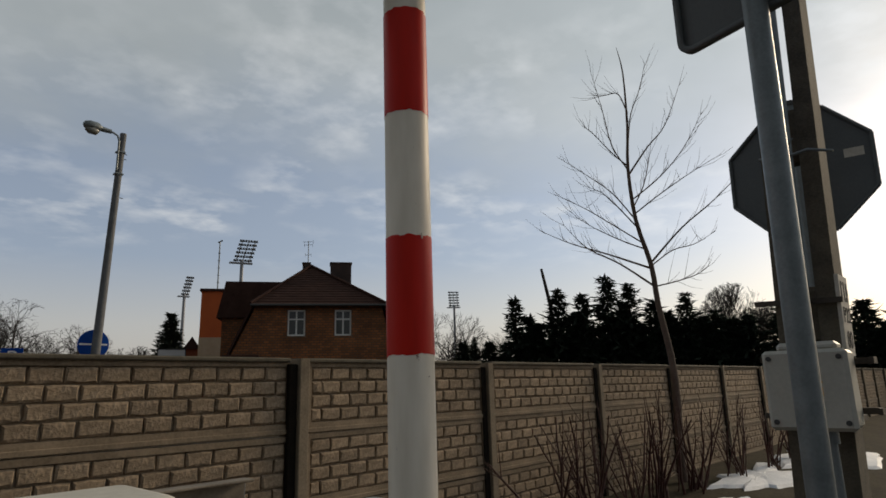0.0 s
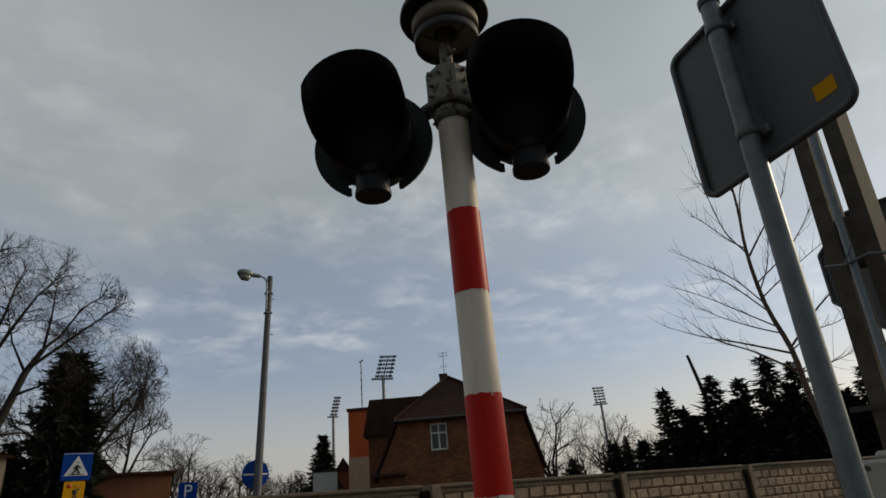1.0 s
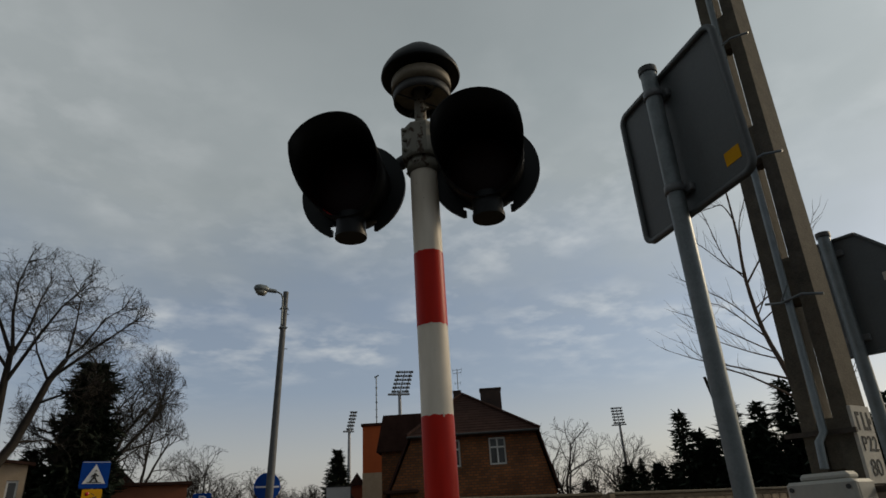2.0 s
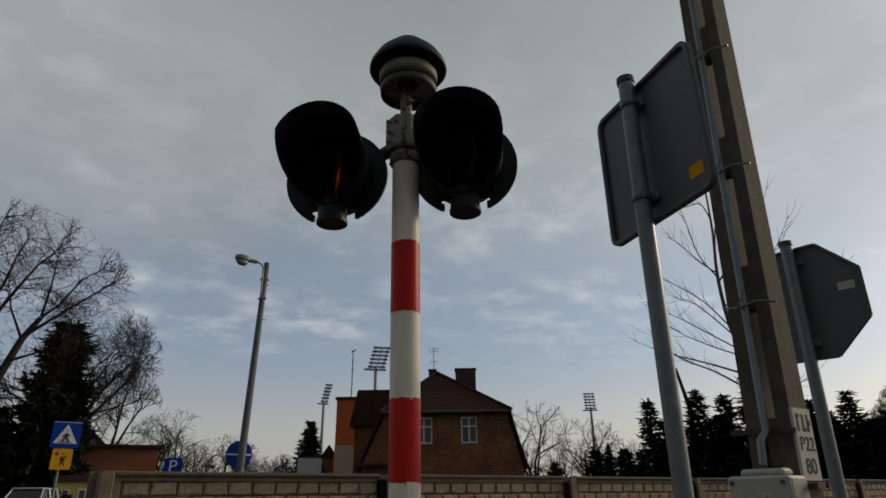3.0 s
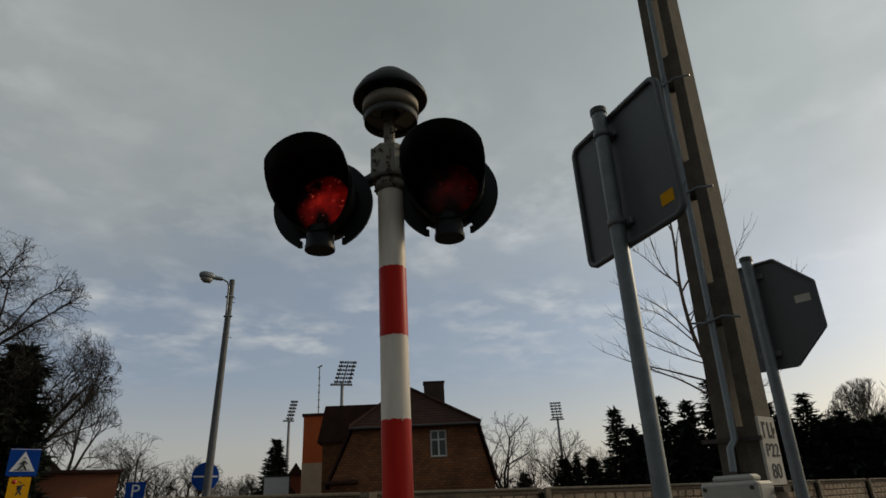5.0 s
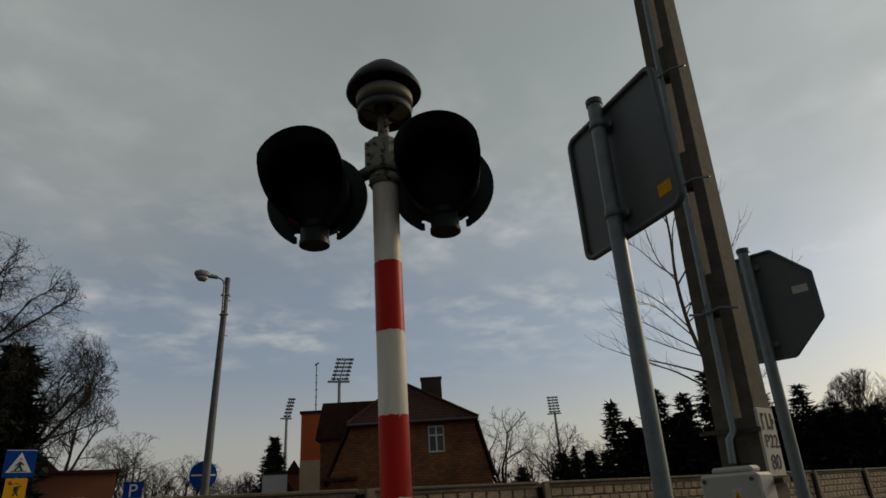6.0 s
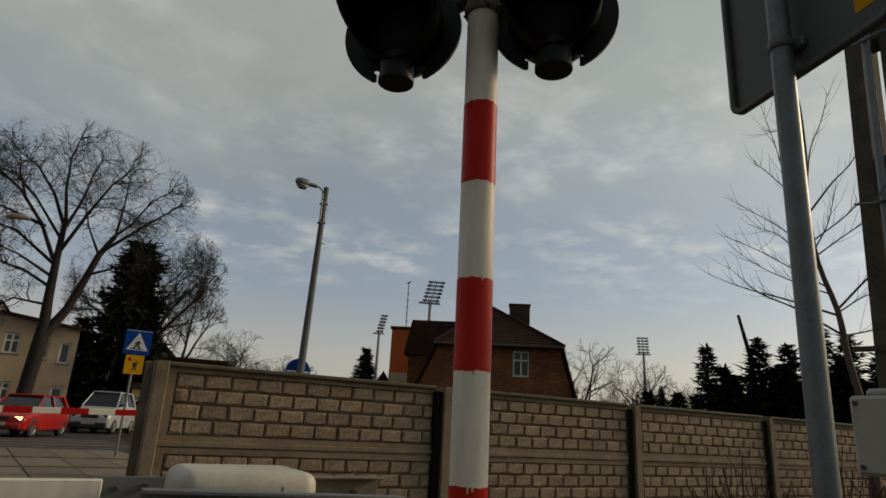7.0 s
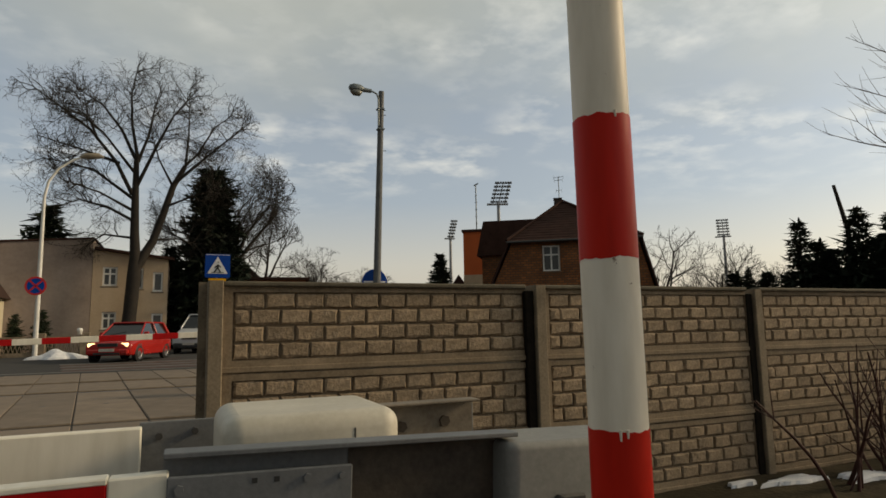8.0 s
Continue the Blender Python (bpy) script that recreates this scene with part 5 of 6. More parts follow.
def far_barrier():
    gate = thing("barrier", pose(0.9, 8.0, level(0.9, 8)), "lowered red and white boom across the far side of the crossing", "barrier")
    base = Shape()
    base.box(-0.2, 0.2, -0.2, 0.2, -0.1, 0.95, 0.02)
    part("drive_cabinet", base, BOX_GREY, gate)
    pitch, z0 = 0.40, 1.10
    x = 0.0
    k = 0
    tip = -3.97
    while x > tip + 0.01:
        L = min(pitch, x - tip)
        s = Shape()
        s.m = pose(x, 0, z0 + 0.024 * x, 0, -1.3, 0)
        s.box(-L, 0, -0.025, 0.025, -0.05, 0.05, 0.006)
        part("boom_length", s, BOOM_RED if k % 2 else BOOM_WHITE, gate)
        x -= L
        k += 1
    lamp = Shape()
    lamp.m = pose(-2.68, 0, z0 + 0.02)
    lamp.lathe([(0.0, 0.0), (0.035, 0.0), (0.035, 0.05), (0.045, 0.06), (0.04, 0.095), (0.0, 0.11)], 14)
    part("boom_lamp", lamp, FRAME_WHITE, gate, "small white lamp on the boom")
    other = thing("barrier", pose(-10.0, 9.0, level(-10, 9)), "red tip of a second barrier boom", "barrier")
    s = Shape()
    s.box(-0.2, 0.2, -0.2, 0.2, -0.1, 0.95, 0.02)
    part("drive_cabinet", s, BOX_GREY, other)
    for i in range(15):
        s = Shape()
        s.m = pose(0.45 * i, 0, 1.33)
        s.box(0, 0.45, -0.025, 0.025, -0.05, 0.05, 0.006)
        if i * 0.45 < 6.6:
            part("boom_length", s, BOOM_WHITE if i % 2 else BOOM_RED, other)


# ---------- road signs, lamps ----------
def pedestrian_sign():
    x, y = 0.53, 12.8
    sign = thing("crossing_sign", pose(x, y, level(x, y)), "blue crossing sign with white triangle above a small yellow plate", "road sign")
    g = level(x, y)
    post = Shape()
    post.tube([(0, 0.04, -0.2), (0, 0.04, 3.38 - g)], 0.03, 12)
    part("post", post, GALVANISED, sign)
    sx = 0.02
    plate = Shape()
    plate.m = pose(sx, 0, 3.09 - g)
    plate.prism(rounded_outline(0.60, 0.60, 0.03, 3), 0.0, 0.01)
    p = part("plate", plate, SIGN_BLUE, sign, "blue square plate")
    edge = Shape()
    edge.m = pose(sx, 0, 3.09 - g)
    edge.box(-0.29, 0.29, -0.003, -0.001, 0.275, 0.285)
    part("border", edge, SIGN_WHITE, p)
    tri = Shape()
    tri.m = pose(sx, 0, 3.09 - g)
    tri.prism([(-0.245, -0.20), (0.245, -0.20), (0.0, 0.235)], -0.004, -0.001)
    part("triangle", tri, SIGN_WHITE, p, "white triangle")
    mark = Shape()
    mark.m = pose(sx, 0, 3.09 - g)
    for a, b, r in (((0.01, 0.03), (0.0, -0.06), 0.030), ((0.0, -0.05), (-0.08, -0.165), 0.020), ((0.0, -0.05), (0.07, -0.165), 0.020), ((0.01, 0.02), (-0.07, -0.05), 0.015), ((0.01, 0.02), (0.08, -0.04), 0.015), ((0.012, 0.085), (0.016, 0.095), 0.028), ((-0.15, -0.172), (0.15, -0.172), 0.009)):
        mark.tube([(a[0], -0.004, a[1]), (b[0], -0.004, b[1])], r, 6)
    part("mark", mark, INK, p, "plain black bars")
    low = Shape()
    low.m = pose(0.02, 0, 2.54 - g)
    low.prism(rounded_outline(0.42, 0.46, 0.03, 3), 0.0, 0.01)
    q = part("supplementary_plate", low, SIGN_YELLOW, sign, "yellow plate with a dark mark")
    m2 = Shape()
    m2.m = pose(0.02, 0, 2.54 - g)
    for a, b, r in (((0.02, 0.05), (0.02, -0.05), 0.045), ((0.02, -0.05), (-0.03, -0.15), 0.018), ((0.02, -0.05), (0.07, -0.15), 0.018), ((0.02, 0.04), (0.11, 0.06), 0.018), ((0.025, 0.11), (0.03, 0.12), 0.04)):
        m2.tube([(a[0], 0.03, a[1]), (b[0], 0.03, b[1])], r + 0.02, 8)
    for i, f in enumerate(list(m2.v)):
        m2.v[i] = (f[0], max(f[1], -0.004), f[2])
    part("mark", m2, INK, q, "plain dark blobs")
    dot = Shape()
    dot.m = pose(-0.08, -0.001, 2.67 - g, 90, 0, 0)
    dot.lathe([(0.045, 0.0), (0.045, 0.003), (0.0, 0.003)], 14)
    part("dot", dot, SIGN_RED, q)


def parking_sign():
    x, y = 4.45, 19.5
    g = level(x, y)
    sign = thing("parking_sign", pose(x, y, g, 0, 0, -14), "blue parking sign with a white letter P", "road sign")
    post = Shape()
    post.tube([(0, 0.04, -0.2), (0, 0.04, 3.0 - g)], 0.03, 10)
    part("post", post, GALVANISED, sign)
    plate = Shape()
    plate.m = pose(0, 0, 2.74 - g)
    plate.prism(rounded_outline(0.60, 0.60, 0.03, 3), 0.0, 0.01)
    p = part("plate", plate, SIGN_BLUE, sign)
    letters("P", 0.58, SIGN_WHITE, p, pose(0, -0.004, 2.74 - g, 90, 0, 0), "letter")


def street_lamp():
    x, y = 5.14, 14.0
    lamp = thing("street_lamp", pose(x, y, level(x, y)), "grey concrete street lamp post with a single short-arm lantern", "street lamp")
    g = level(x, y)
    pole = Shape()
    pole.tube([(-0.10, 0, -0.3), (0.14, 0, 8.80 - g)], [0.125, 0.085], 12)
    part("pole", pole, LAMP_POLE, lamp)
    arm = Shape()
    arm.tube([(0.02, -0.08, 7.65 - g), (0.02, -0.08, 8.52 - g), (-0.03, -0.08, 8.67 - g), (-0.16, -0.08, 8.73 - g), (-0.36, -0.08, 8.74 - g)], 0.028, 8)
    for z in (7.55, 8.2):
        arm.box(-0.01, 0.22, -0.10, 0.10, z - g, z - g + 0.05, 0.01)
    part("arm", arm, GALVANISED, lamp)
    head = Shape()
    head.m = pose(-0.26, -0.08, 8.74 - g, 0, 0, 180)
    head.tube([(-0.05, 0, 0.0), (0.22, 0, 0.01)], [0.06, 0.075], 12)
    head.tube([(0.20, 0, 0.02), (0.30, 0, 0.03), (0.50, 0, 0.03), (0.62, 0, 0.02), (0.66, 0, 0.01)], [0.07, 0.125, 0.135, 0.10, 0.04], 14)
    h = part("lantern", head, GALVANISED, lamp, "pale grey metal lantern")
    bowl = Shape()
    bowl.m = pose(-0.26, -0.08, 8.67 - g, 0, 0, 180)
    bowl.tube([(0.27, 0, 0.0), (0.33, 0, -0.03), (0.50, 0, -0.03), (0.60, 0, 0.0)], [0.05, 0.11, 0.11, 0.05], 12)
    part("diffuser", bowl, clear_glass("lamp_bowl", (3, 3, 2.6), 0.3), h)
    pegs = Shape()
    for z in (8.2, 8.05, 6.9):
        pegs.tube([(0.10, 0, z - g), (0.28, 0, z - g)], 0.012, 5)
    part("peg", pegs, DARK_METAL, lamp)
    mandatory = thing("direction_sign", pose(x - 0.05, y + 0.16, level(x, y) + 2.84 - g), "round blue sign with white arrows on the lamp post", "road sign")
    disc = Shape()
    disc.prism(disc_outline(0.385, 32), 0.0, 0.012)
    d = part("plate", disc, SIGN_BLUE, mandatory)
    mark = Shape()
    mark.box(-0.34, 0.34, -0.004, -0.001, -0.022, 0.022)
    mark.prism([(-0.02, 0.03), (0.16, 0.03), (0.07, 0.20)], -0.0045, -0.0012)
    mark.box(0.05, 0.09, -0.0045, -0.0012, -0.28, -0.03)
    part("mark", mark, SIGN_WHITE, d, "white arrow shapes")


def no_stopping_lamp():
    """White steel lamp post, curved at the top, with a round sign on it."""
    x, y = -5.85, 27.0
    g = level(x, y)
    lamp = thing("street_lamp", pose(x, y, g), "white steel street lamp post with a curved arm", "street lamp")
    pole = Shape()
    pole.tube([(0, 0, -0.2), (-0.02, 0, 4.0), (-0.02, 0, 6.9), (0.10, 0, 7.6), (0.45, 0, 8.2), (1.0, 0, 8.65), (1.4, 0, 8.8)], [0.10, 0.085, 0.06, 0.055, 0.05, 0.045, 0.04], 10)
    part("pole", pole, FRAME_WHITE, lamp)
    head = Shape()
    head.tube([(1.25, 0, 8.78), (1.45, 0, 8.86), (1.95, 0, 8.90), (2.15, 0, 8.86)], [0.07, 0.13, 0.13, 0.05], 12)
    part("lantern", head, BEIGE_BAND, lamp)
    sign = thing("no_stopping_sign", pose(x - 0.1, y - 0.14, g + 3.46 - g), "round blue sign with red ring and cross", "road sign")
    plate = Shape()
    plate.prism(disc_outline(0.40, 28), 0.0, 0.012)
    p = part("plate", plate, SIGN_RED, sign)
    blue = Shape()
    blue.prism(disc_outline(0.32, 28), -0.003, -0.001)
    part("field", blue, SIGN_BLUE, p)
    cross = Shape()
    for a in (45, -45):
        cross.m = pose(0, 0, 0, 0, a, 0)
        cross.box(-0.32, 0.32, -0.006, -0.0035 - 0.001 * (a > 0), -0.035, 0.035)
    part("cross", cross, SIGN_RED, p)


# ---------- buildings ----------
def window(parent, x, y, z0, w, h, bars=1, frame=0.07):
    """Framed casement set in a wall that faces -y."""
    s = Shape()
    xs = [x - w / 2 + w * k / (bars + 1) for k in range(bars + 2)]
    cut = z0 + h * 0.64
    holes = []
    for i in range(bars + 1):
        a = xs[i] + (frame if i == 0 else frame / 2)
        b = xs[i + 1] - (frame if i == bars else frame / 2)
        if bars:
            holes += [(a, b, z0 + frame, cut - frame / 2), (a, b, cut + frame / 2, z0 + h - frame)]
        else:
            holes.append((a, b, z0 + frame, z0 + h - frame))
    s.holed(x - w / 2, x + w / 2, z0, z0 + h, y - 0.03, y + 0.04, holes)
    ob = part("window", s, FRAME_WHITE, parent, "white framed window")
    g = Shape()
    g.box(x - w / 2 + 0.02, x + w / 2 - 0.02, y + 0.0, y + 0.015, z0 + 0.02, z0 + h - 0.02)
    part("pane", g, WINDOW_GLASS, ob)
    sill = Shape()
    sill.box(x - w / 2 - 0.08, x + w / 2 + 0.08, y - 0.12, y + 0.02, z0 - 0.09, z0 - 0.005, 0.01)
    part("sill", sill, CONCRETE_POST, ob)


def brick_house():
    turn = -35.7
    house = thing("house", pose(19.8, 24.55, 0.4, 0, 0, turn), "old brick house with dark hipped roof and two white windows", "house")
    g = 0.4
    wall = Shape()
    wins = [(-1.77, -0.80), (0.80, 1.74)]
    holes = [(a, b, 4.42 - g, 5.90 - g) for a, b in wins]
    wall.holed(-3.5, 3.45, -0.3, 6.12 - g, 0.0, 0.4, holes)
    wall.prism([(-4.75, -0.3), (-3.5, -0.3), (-3.5, 6.12 - g), (-3.70, 5.6 - g), (-4.75, 3.3 - g)], 0.0, 0.4)
    wall.prism([(3.45, -0.3), (4.2, -0.3), (4.2, 3.2 - g), (3.62, 5.4 - g), (3.45, 6.12 - g)], 0.0, 0.4)
    wall.box(-4.75, 4.3, 0.4, 10, -0.3, 3.2 - g)
    part("wall", wall, HOUSE_BRICK, house, "weathered orange-brown brick gable")
    for (a, b) in wins:
        window(house, (a + b) / 2, 0.12, 4.44 - g, b - a - 0.02, 1.44, 1, 0.085)
    inner = Shape()
    inner.box(-3.5, 3.5, 0.9, 9.5, 0.0, 5.9 - g)
    part("inner_wall", inner, RENDER_GREY, house)
    slope = Shape()
    for side, xa, xb in ((-1, -4.95, -3.60), (1, 4.35, 3.56)):
        th = 0.10 * side
        slope.add([(xa, -0.22, 3.05 - g), (xb, -0.22, 6.12 - g), (xb, 10, 6.12 - g), (xa, 10, 3.05 - g), (xa + th, -0.22, 3.05 - g), (xb + th, -0.22, 6.12 - g), (xb + th, 10, 6.12 - g), (xa + th, 10, 3.05 - g)],
                  [(0, 1, 2, 3), (7, 6, 5, 4), (0, 4, 5, 1), (1, 5, 6, 2), (2, 6, 7, 3), (3, 7, 4, 0)])
    part("mansard", slope, ROOF_TILE, house, "steep dark lower roof")
    roof = Shape()
    e, pk = 6.14 - g, 9.02 - g
    v = [(-3.74, -0.35, e), (3.68, -0.35, e), (3.68, 10.3, e), (-3.74, 10.3, e), (-0.60, 3.6, pk), (-0.60, 7.0, pk)]
    f = [(0, 1, 4), (1, 2, 5, 4), (2, 3, 5), (3, 0, 4, 5), (3, 2, 1, 0)]
    roof.add(v, f)
    r = part("roof", roof, ROOF_TILE, house, "dark brown tiled hipped roof")
    # rows of tiles on the slopes that show
    rows = Shape()
    for a, b, c, k in ((v[0], v[1], v[4], 16), (v[1], v[2], v[4], 16), (v[3], v[0], v[4], 16)):
        a, b, c = Vector(a), Vector(b), Vector(c)
        nrm = (b - a).cross(c - a).normalized()
        for i in range(k):
            t0 = i / k
            p, q = a.lerp(c, t0), b.lerp(c, t0)
            p2, q2 = a.lerp(c, t0 + 1 / k), b.lerp(c, t0 + 1 / k)
            rows.add([p + nrm * 0.035, q + nrm * 0.035, q2 + nrm * 0.012, p2 + nrm * 0.012, p, q], [(0, 1, 2, 3), (4, 5, 1, 0)])
    part("tiling", rows, ROOF_TILE, r, kind="stuff")
    ridge = Shape()
    for a in (0, 1):
        ridge.tube([Vector(v[a]) + Vector((0, 0, 0.08)), Vector(v[4]) + Vector((0, 0, 0.08))], 0.09, 6)
    ridge.tube([Vector(v[4]) + Vector((0, 0, 0.06)), Vector(v[5]) + Vector((0, 0, 0.06))], 0.09, 6)
    part("ridge_capping", ridge, ROOF_TILE, r)
    gutter = Shape()
    gutter.tube([(-3.74, -0.40, e - 0.04), (3.68, -0.40, e - 0.04)], 0.07, 8)
    part("gutter", gutter, DARK_METAL, r)
    chim = Shape()
    chim.box(0.58, 1.84, 2.6, 3.5, e, 9.05 - g)
    chim.box(0.53, 1.89, 2.55, 3.55, 9.05 - g, 9.15 - g, 0.02)
    part("chimney", chim, CHIMNEY_BRICK, house, "broad dark brick chimney")
    small = Shape()
    small.box(-1.13, -0.65, 3.6, 4.1, pk - 1, pk + 0.22)
    small.box(-1.16, -0.62, 3.57, 4.13, pk + 0.22, pk + 0.30)
    part("chimney", small, CHIMNEY_BRICK, house, "small dark chimney at the ridge")
    mast = Shape()
    mast.tube([(-0.8, 3.8, pk + 0.2), (-0.8, 3.8, pk + 1.7)], 0.025, 6)
    for z, L in ((1.65, 0.30), (1.45, 0.25), (0.8, 0.18)):
        mast.tube([(-0.8 - L, 3.8, pk + z), (-0.8 + L, 3.8, pk + z + 0.03)], 0.015, 5)
        for k in (-1, 0, 1):
            mast.tube([(-0.8 + L * k, 3.8, pk + z - 0.12), (-0.8 + L * k, 3.8, pk + z + 0.12)], 0.01, 4)
    part("aerial", mast, GALVANISED, house, "thin television aerial")
    wing = Shape()
    wing.box(-5.7, -3.9, 3.2, 8.5, -0.3, 5.9 - g)
    part("wing_wall", wing, HOUSE_BRICK, house, "shaded brick wing")
    wr = Shape()
    wr.prism([(-6.0, 5.8 - g), (-5.55, 7.97 - g), (-1.2, 7.95 - g), (-1.2, 5.8 - g)], 3.0, 8.8)
    part("wing_roof", wr, ROOF_TILE, house, "dark flat-topped wing roof")
    shelf = Shape()
    shelf.box(-5.1, -3.2, -0.35, 0.05, 3.25 - g, 3.42 - g, 0.02)
    part("eave_ledge", shelf, ROOF_TILE, house)


def orange_building():
    b = thing("apartment_building", pose(21.0, 41.6, 0.4, 0, 0, -33), "orange and cream plastered block behind the brick house", "building")
    s = Shape()
    s.box(0, 12, 0, 9, -0.3, 8.75, 0.0)
    part("wall", s, ORANGE_WALL, b, "orange plaster wall")
    for z0, z1 in ((2.9, 5.2), (-0.3, 0.9)):
        c = Shape()
        c.box(-0.02, 2.4, -0.03, 0.5, z0, z1)
        part("cream_band", c, PEACH_WALL, b, "cream plaster band")
    r = Shape()
    r.box(-0.12, 12.1, -0.12, 9.1, 8.75, 8.95)
    part("roof", r, ROOF_TILE, b)
    for k in range(4):
        w = Shape()
        w.box(-0.04, 0.0, 1.4 + k * 1.9, 2.4 + k * 1.9, 5.6, 7.0)
        part("window", w, WINDOW_GLASS, b)
    m = Shape()
    m.tube([(1.0, 1.2, 8.9), (1.0, 1.2, 13.0)], 0.05, 6)
    for z in (9.6, 10.2, 10.8, 11.4, 12.0):
        m.box(0.92, 1.08, 1.15, 1.25, z, z + 0.06)
    m.tube([(0.85, 1.2, 12.9), (1.2, 1.2, 13.1)], 0.06, 6)
    part("aerial_mast", m, GALVANISED, b)
    for x, y, w0, h, name in ((23.3, 49.3, 1.4, 3.4, "gable"), (24.4, 50.0, 1.2, 5.0, "gable")):
        hs = thing("house", pose(x, y, 0.4, 0, 0, -28), "small far house with a brown roof", "house", "far houses")
        q = Shape()
        q.box(-w0 / 2, w0 / 2, 0, 7, -0.3, h)
        part("wall", q, CREAM_WALL if h < 5 else RED_WALL, hs)
        q = Shape()
        q.prism([(-w0 / 2 - 0.15, h - 0.1), (w0 / 2 + 0.15, h - 0.1), (0, h + 1.0)], -0.3, 7.3)
        part("roof", q, ROOF_BROWN, hs)


def billboard():
    b = thing("billboard", pose(17.2, 37.4, 0.4, 0, 0, -24), "blank pale board on posts", "billboard")
    s = Shape()
    s.box(-0.85, 0.85, 0, 0.12, 2.3, 3.95, 0.02)
    part("board", s, SIGN_WHITE, b)
    f = Shape()
    for x in (-0.88, 0.82):
        f.box(x, x + 0.07, -0.02, 0.14, 0, 4.02)
    f.box(-0.88, 0.89, -0.02, 0.14, 3.95, 4.02)
    part("frame", f, DARK_METAL, b)


def grey_house():
    """Flat-roofed two-storey house: blank rendered side, plastered street front with windows."""
    house = thing("house", pose(-4.75, 34.0, 0.45), "flat-roofed two-storey house with grey side and peach front", "house")
    g = 0.45
    side = Shape()
    side.add([(-7.2, -0.9, -0.3), (0.0, 0.0, -0.3), (0.0, 0.0, 6.5 - g), (-7.2, -0.9, 5.83 - g), (-7.2, 9, -0.3), (0.0, 9, -0.3), (0.0, 9, 6.5 - g), (-7.2, 9, 5.83 - g)],
             [(0, 1, 2, 3), (7, 6, 5, 4), (3, 2, 6, 7), (0, 3, 7, 4), (1, 5, 6, 2)])
    part("side_wall", side, RENDER_GREY, house, "bare stained grey render")
    front = Shape()
    wins = [(0.5, 1.22, 3.95, 5.0), (2.1, 2.5, 3.8, 4.95), (2.98, 3.5, 3.65, 4.75), (0.55, 1.25, 1.6, 2.55), (2.98, 3.55, 1.75, 2.45)]
    front.holed(0.02, 3.75, -0.3, 5.46 - g, 0.0, 0.3, [(a, b, c - g, d - g) for a, b, c, d in wins])
    front.prism([(0.02, 5.46 - g), (3.75, 5.46 - g), (0.02, 5.91 - g)], 0.0, 0.3)
    f = part("front_wall", front, PEACH_WALL, house, "peach plaster street front")
    back = Shape()
    back.box(0.02, 3.75, 0.8, 9, -0.3, 5.4 - g)
    part("inner_wall", back, RENDER_GREY, house)
    for a, b, c, d in wins:
        window(house, (a + b) / 2, 0.10, c - g + 0.01, b - a - 0.02, d - c - 0.02, 0 if b - a < 0.6 else 1, 0.09)
    roof = Shape()
    roof.add([(-7.3, -1.0, 5.83 - g), (0.06, -0.08, 6.5 - g), (0.06, 9.2, 6.5 - g), (-7.3, 9.2, 5.83 - g), (-7.3, -1.0, 5.92 - g), (0.06, -0.08, 6.59 - g), (0.06, 9.2, 6.59 - g), (-7.3, 9.2, 5.92 - g)],
             [(3, 2, 1, 0), (4, 5, 6, 7), (0, 1, 5, 4), (1, 2, 6, 5), (3, 0, 4, 7)])
    roof.add([(0.1, -0.3, 5.92 - g), (4.05, -0.3, 5.42 - g), (4.05, 9.2, 5.42 - g), (0.1, 9.2, 5.92 - g), (0.1, -0.3, 6.06 - g), (4.05, -0.3, 5.56 - g), (4.05, 9.2, 5.56 - g), (0.1, 9.2, 6.06 - g)],
             [(3, 2, 1, 0), (4, 5, 6, 7), (0, 1, 5, 4), (1, 2, 6, 5), (3, 0, 4, 7)])
    r = part("roof", roof, ROOF_TILE, house, "dark flat roof edge")
    for x, z in ((-4.6, 6.1), (-3.6, 6.2)):
        c = Shape()
        c.box(x, x + 0.18, 3, 3.3, z - g, z + 0.35 - g)
        part("chimney", c, CHIMNEY_BRICK, r)


def cream_house():
    house = thing("house", pose(-8.45, 30.0, 0.45), "cream house with steep dark brown roof and tall windows", "house")
    g = 0.45
    wall = Shape()
    wins = [(-2.02, -1.42), (-1.18, -0.58), (-3.6, -3.0)]
    wall.holed(-7, 0, -0.3, 3.25 - g, 0, 0.3, [(a, b, 1.25 - g, 2.88 - g) for a, b in wins])
    part("wall", wall, CREAM_WALL, house, "cream plaster wall")
    inner = Shape()
    inner.box(-6.9, -0.05, 0.7, 7, -0.3, 3.2 - g)
    part("inner_wall", inner, CREAM_WALL, house)
    for a, b in wins:
        window(house, (a + b) / 2, 0.12, 1.26 - g, b - a - 0.02, 1.6, 1, 0.07)
    roof = Shape()
    roof.add([(-7.2, -0.35, 3.2 - g), (0.25, -0.35, 3.2 - g), (0.25, 7.3, 3.2 - g), (-7.2, 7.3, 3.2 - g), (-7.2, 1.4, 6.9 - g), (-2.2, 1.4, 6.9 - g), (-2.2, 5.5, 6.9 - g), (-7.2, 5.5, 6.9 - g)],
             [(3, 2, 1, 0), (0, 1, 5, 4), (1, 2, 6, 5), (2, 3, 7, 6), (4, 5, 6, 7), (3, 0, 4, 7)])
    part("roof", roof, ROOF_BROWN, house, "steep dark brown roof")
    gut = Shape()
    gut.tube([(-7.2, -0.4, 3.2 - g), (0.27, -0.4, 3.2 - g)], 0.06, 6)
    gut.tube([(0.1, -0.1, 3.2 - g), (0.1, -0.06, 0)], 0.05, 6)
    part("gutter", gut, DARK_METAL, house)


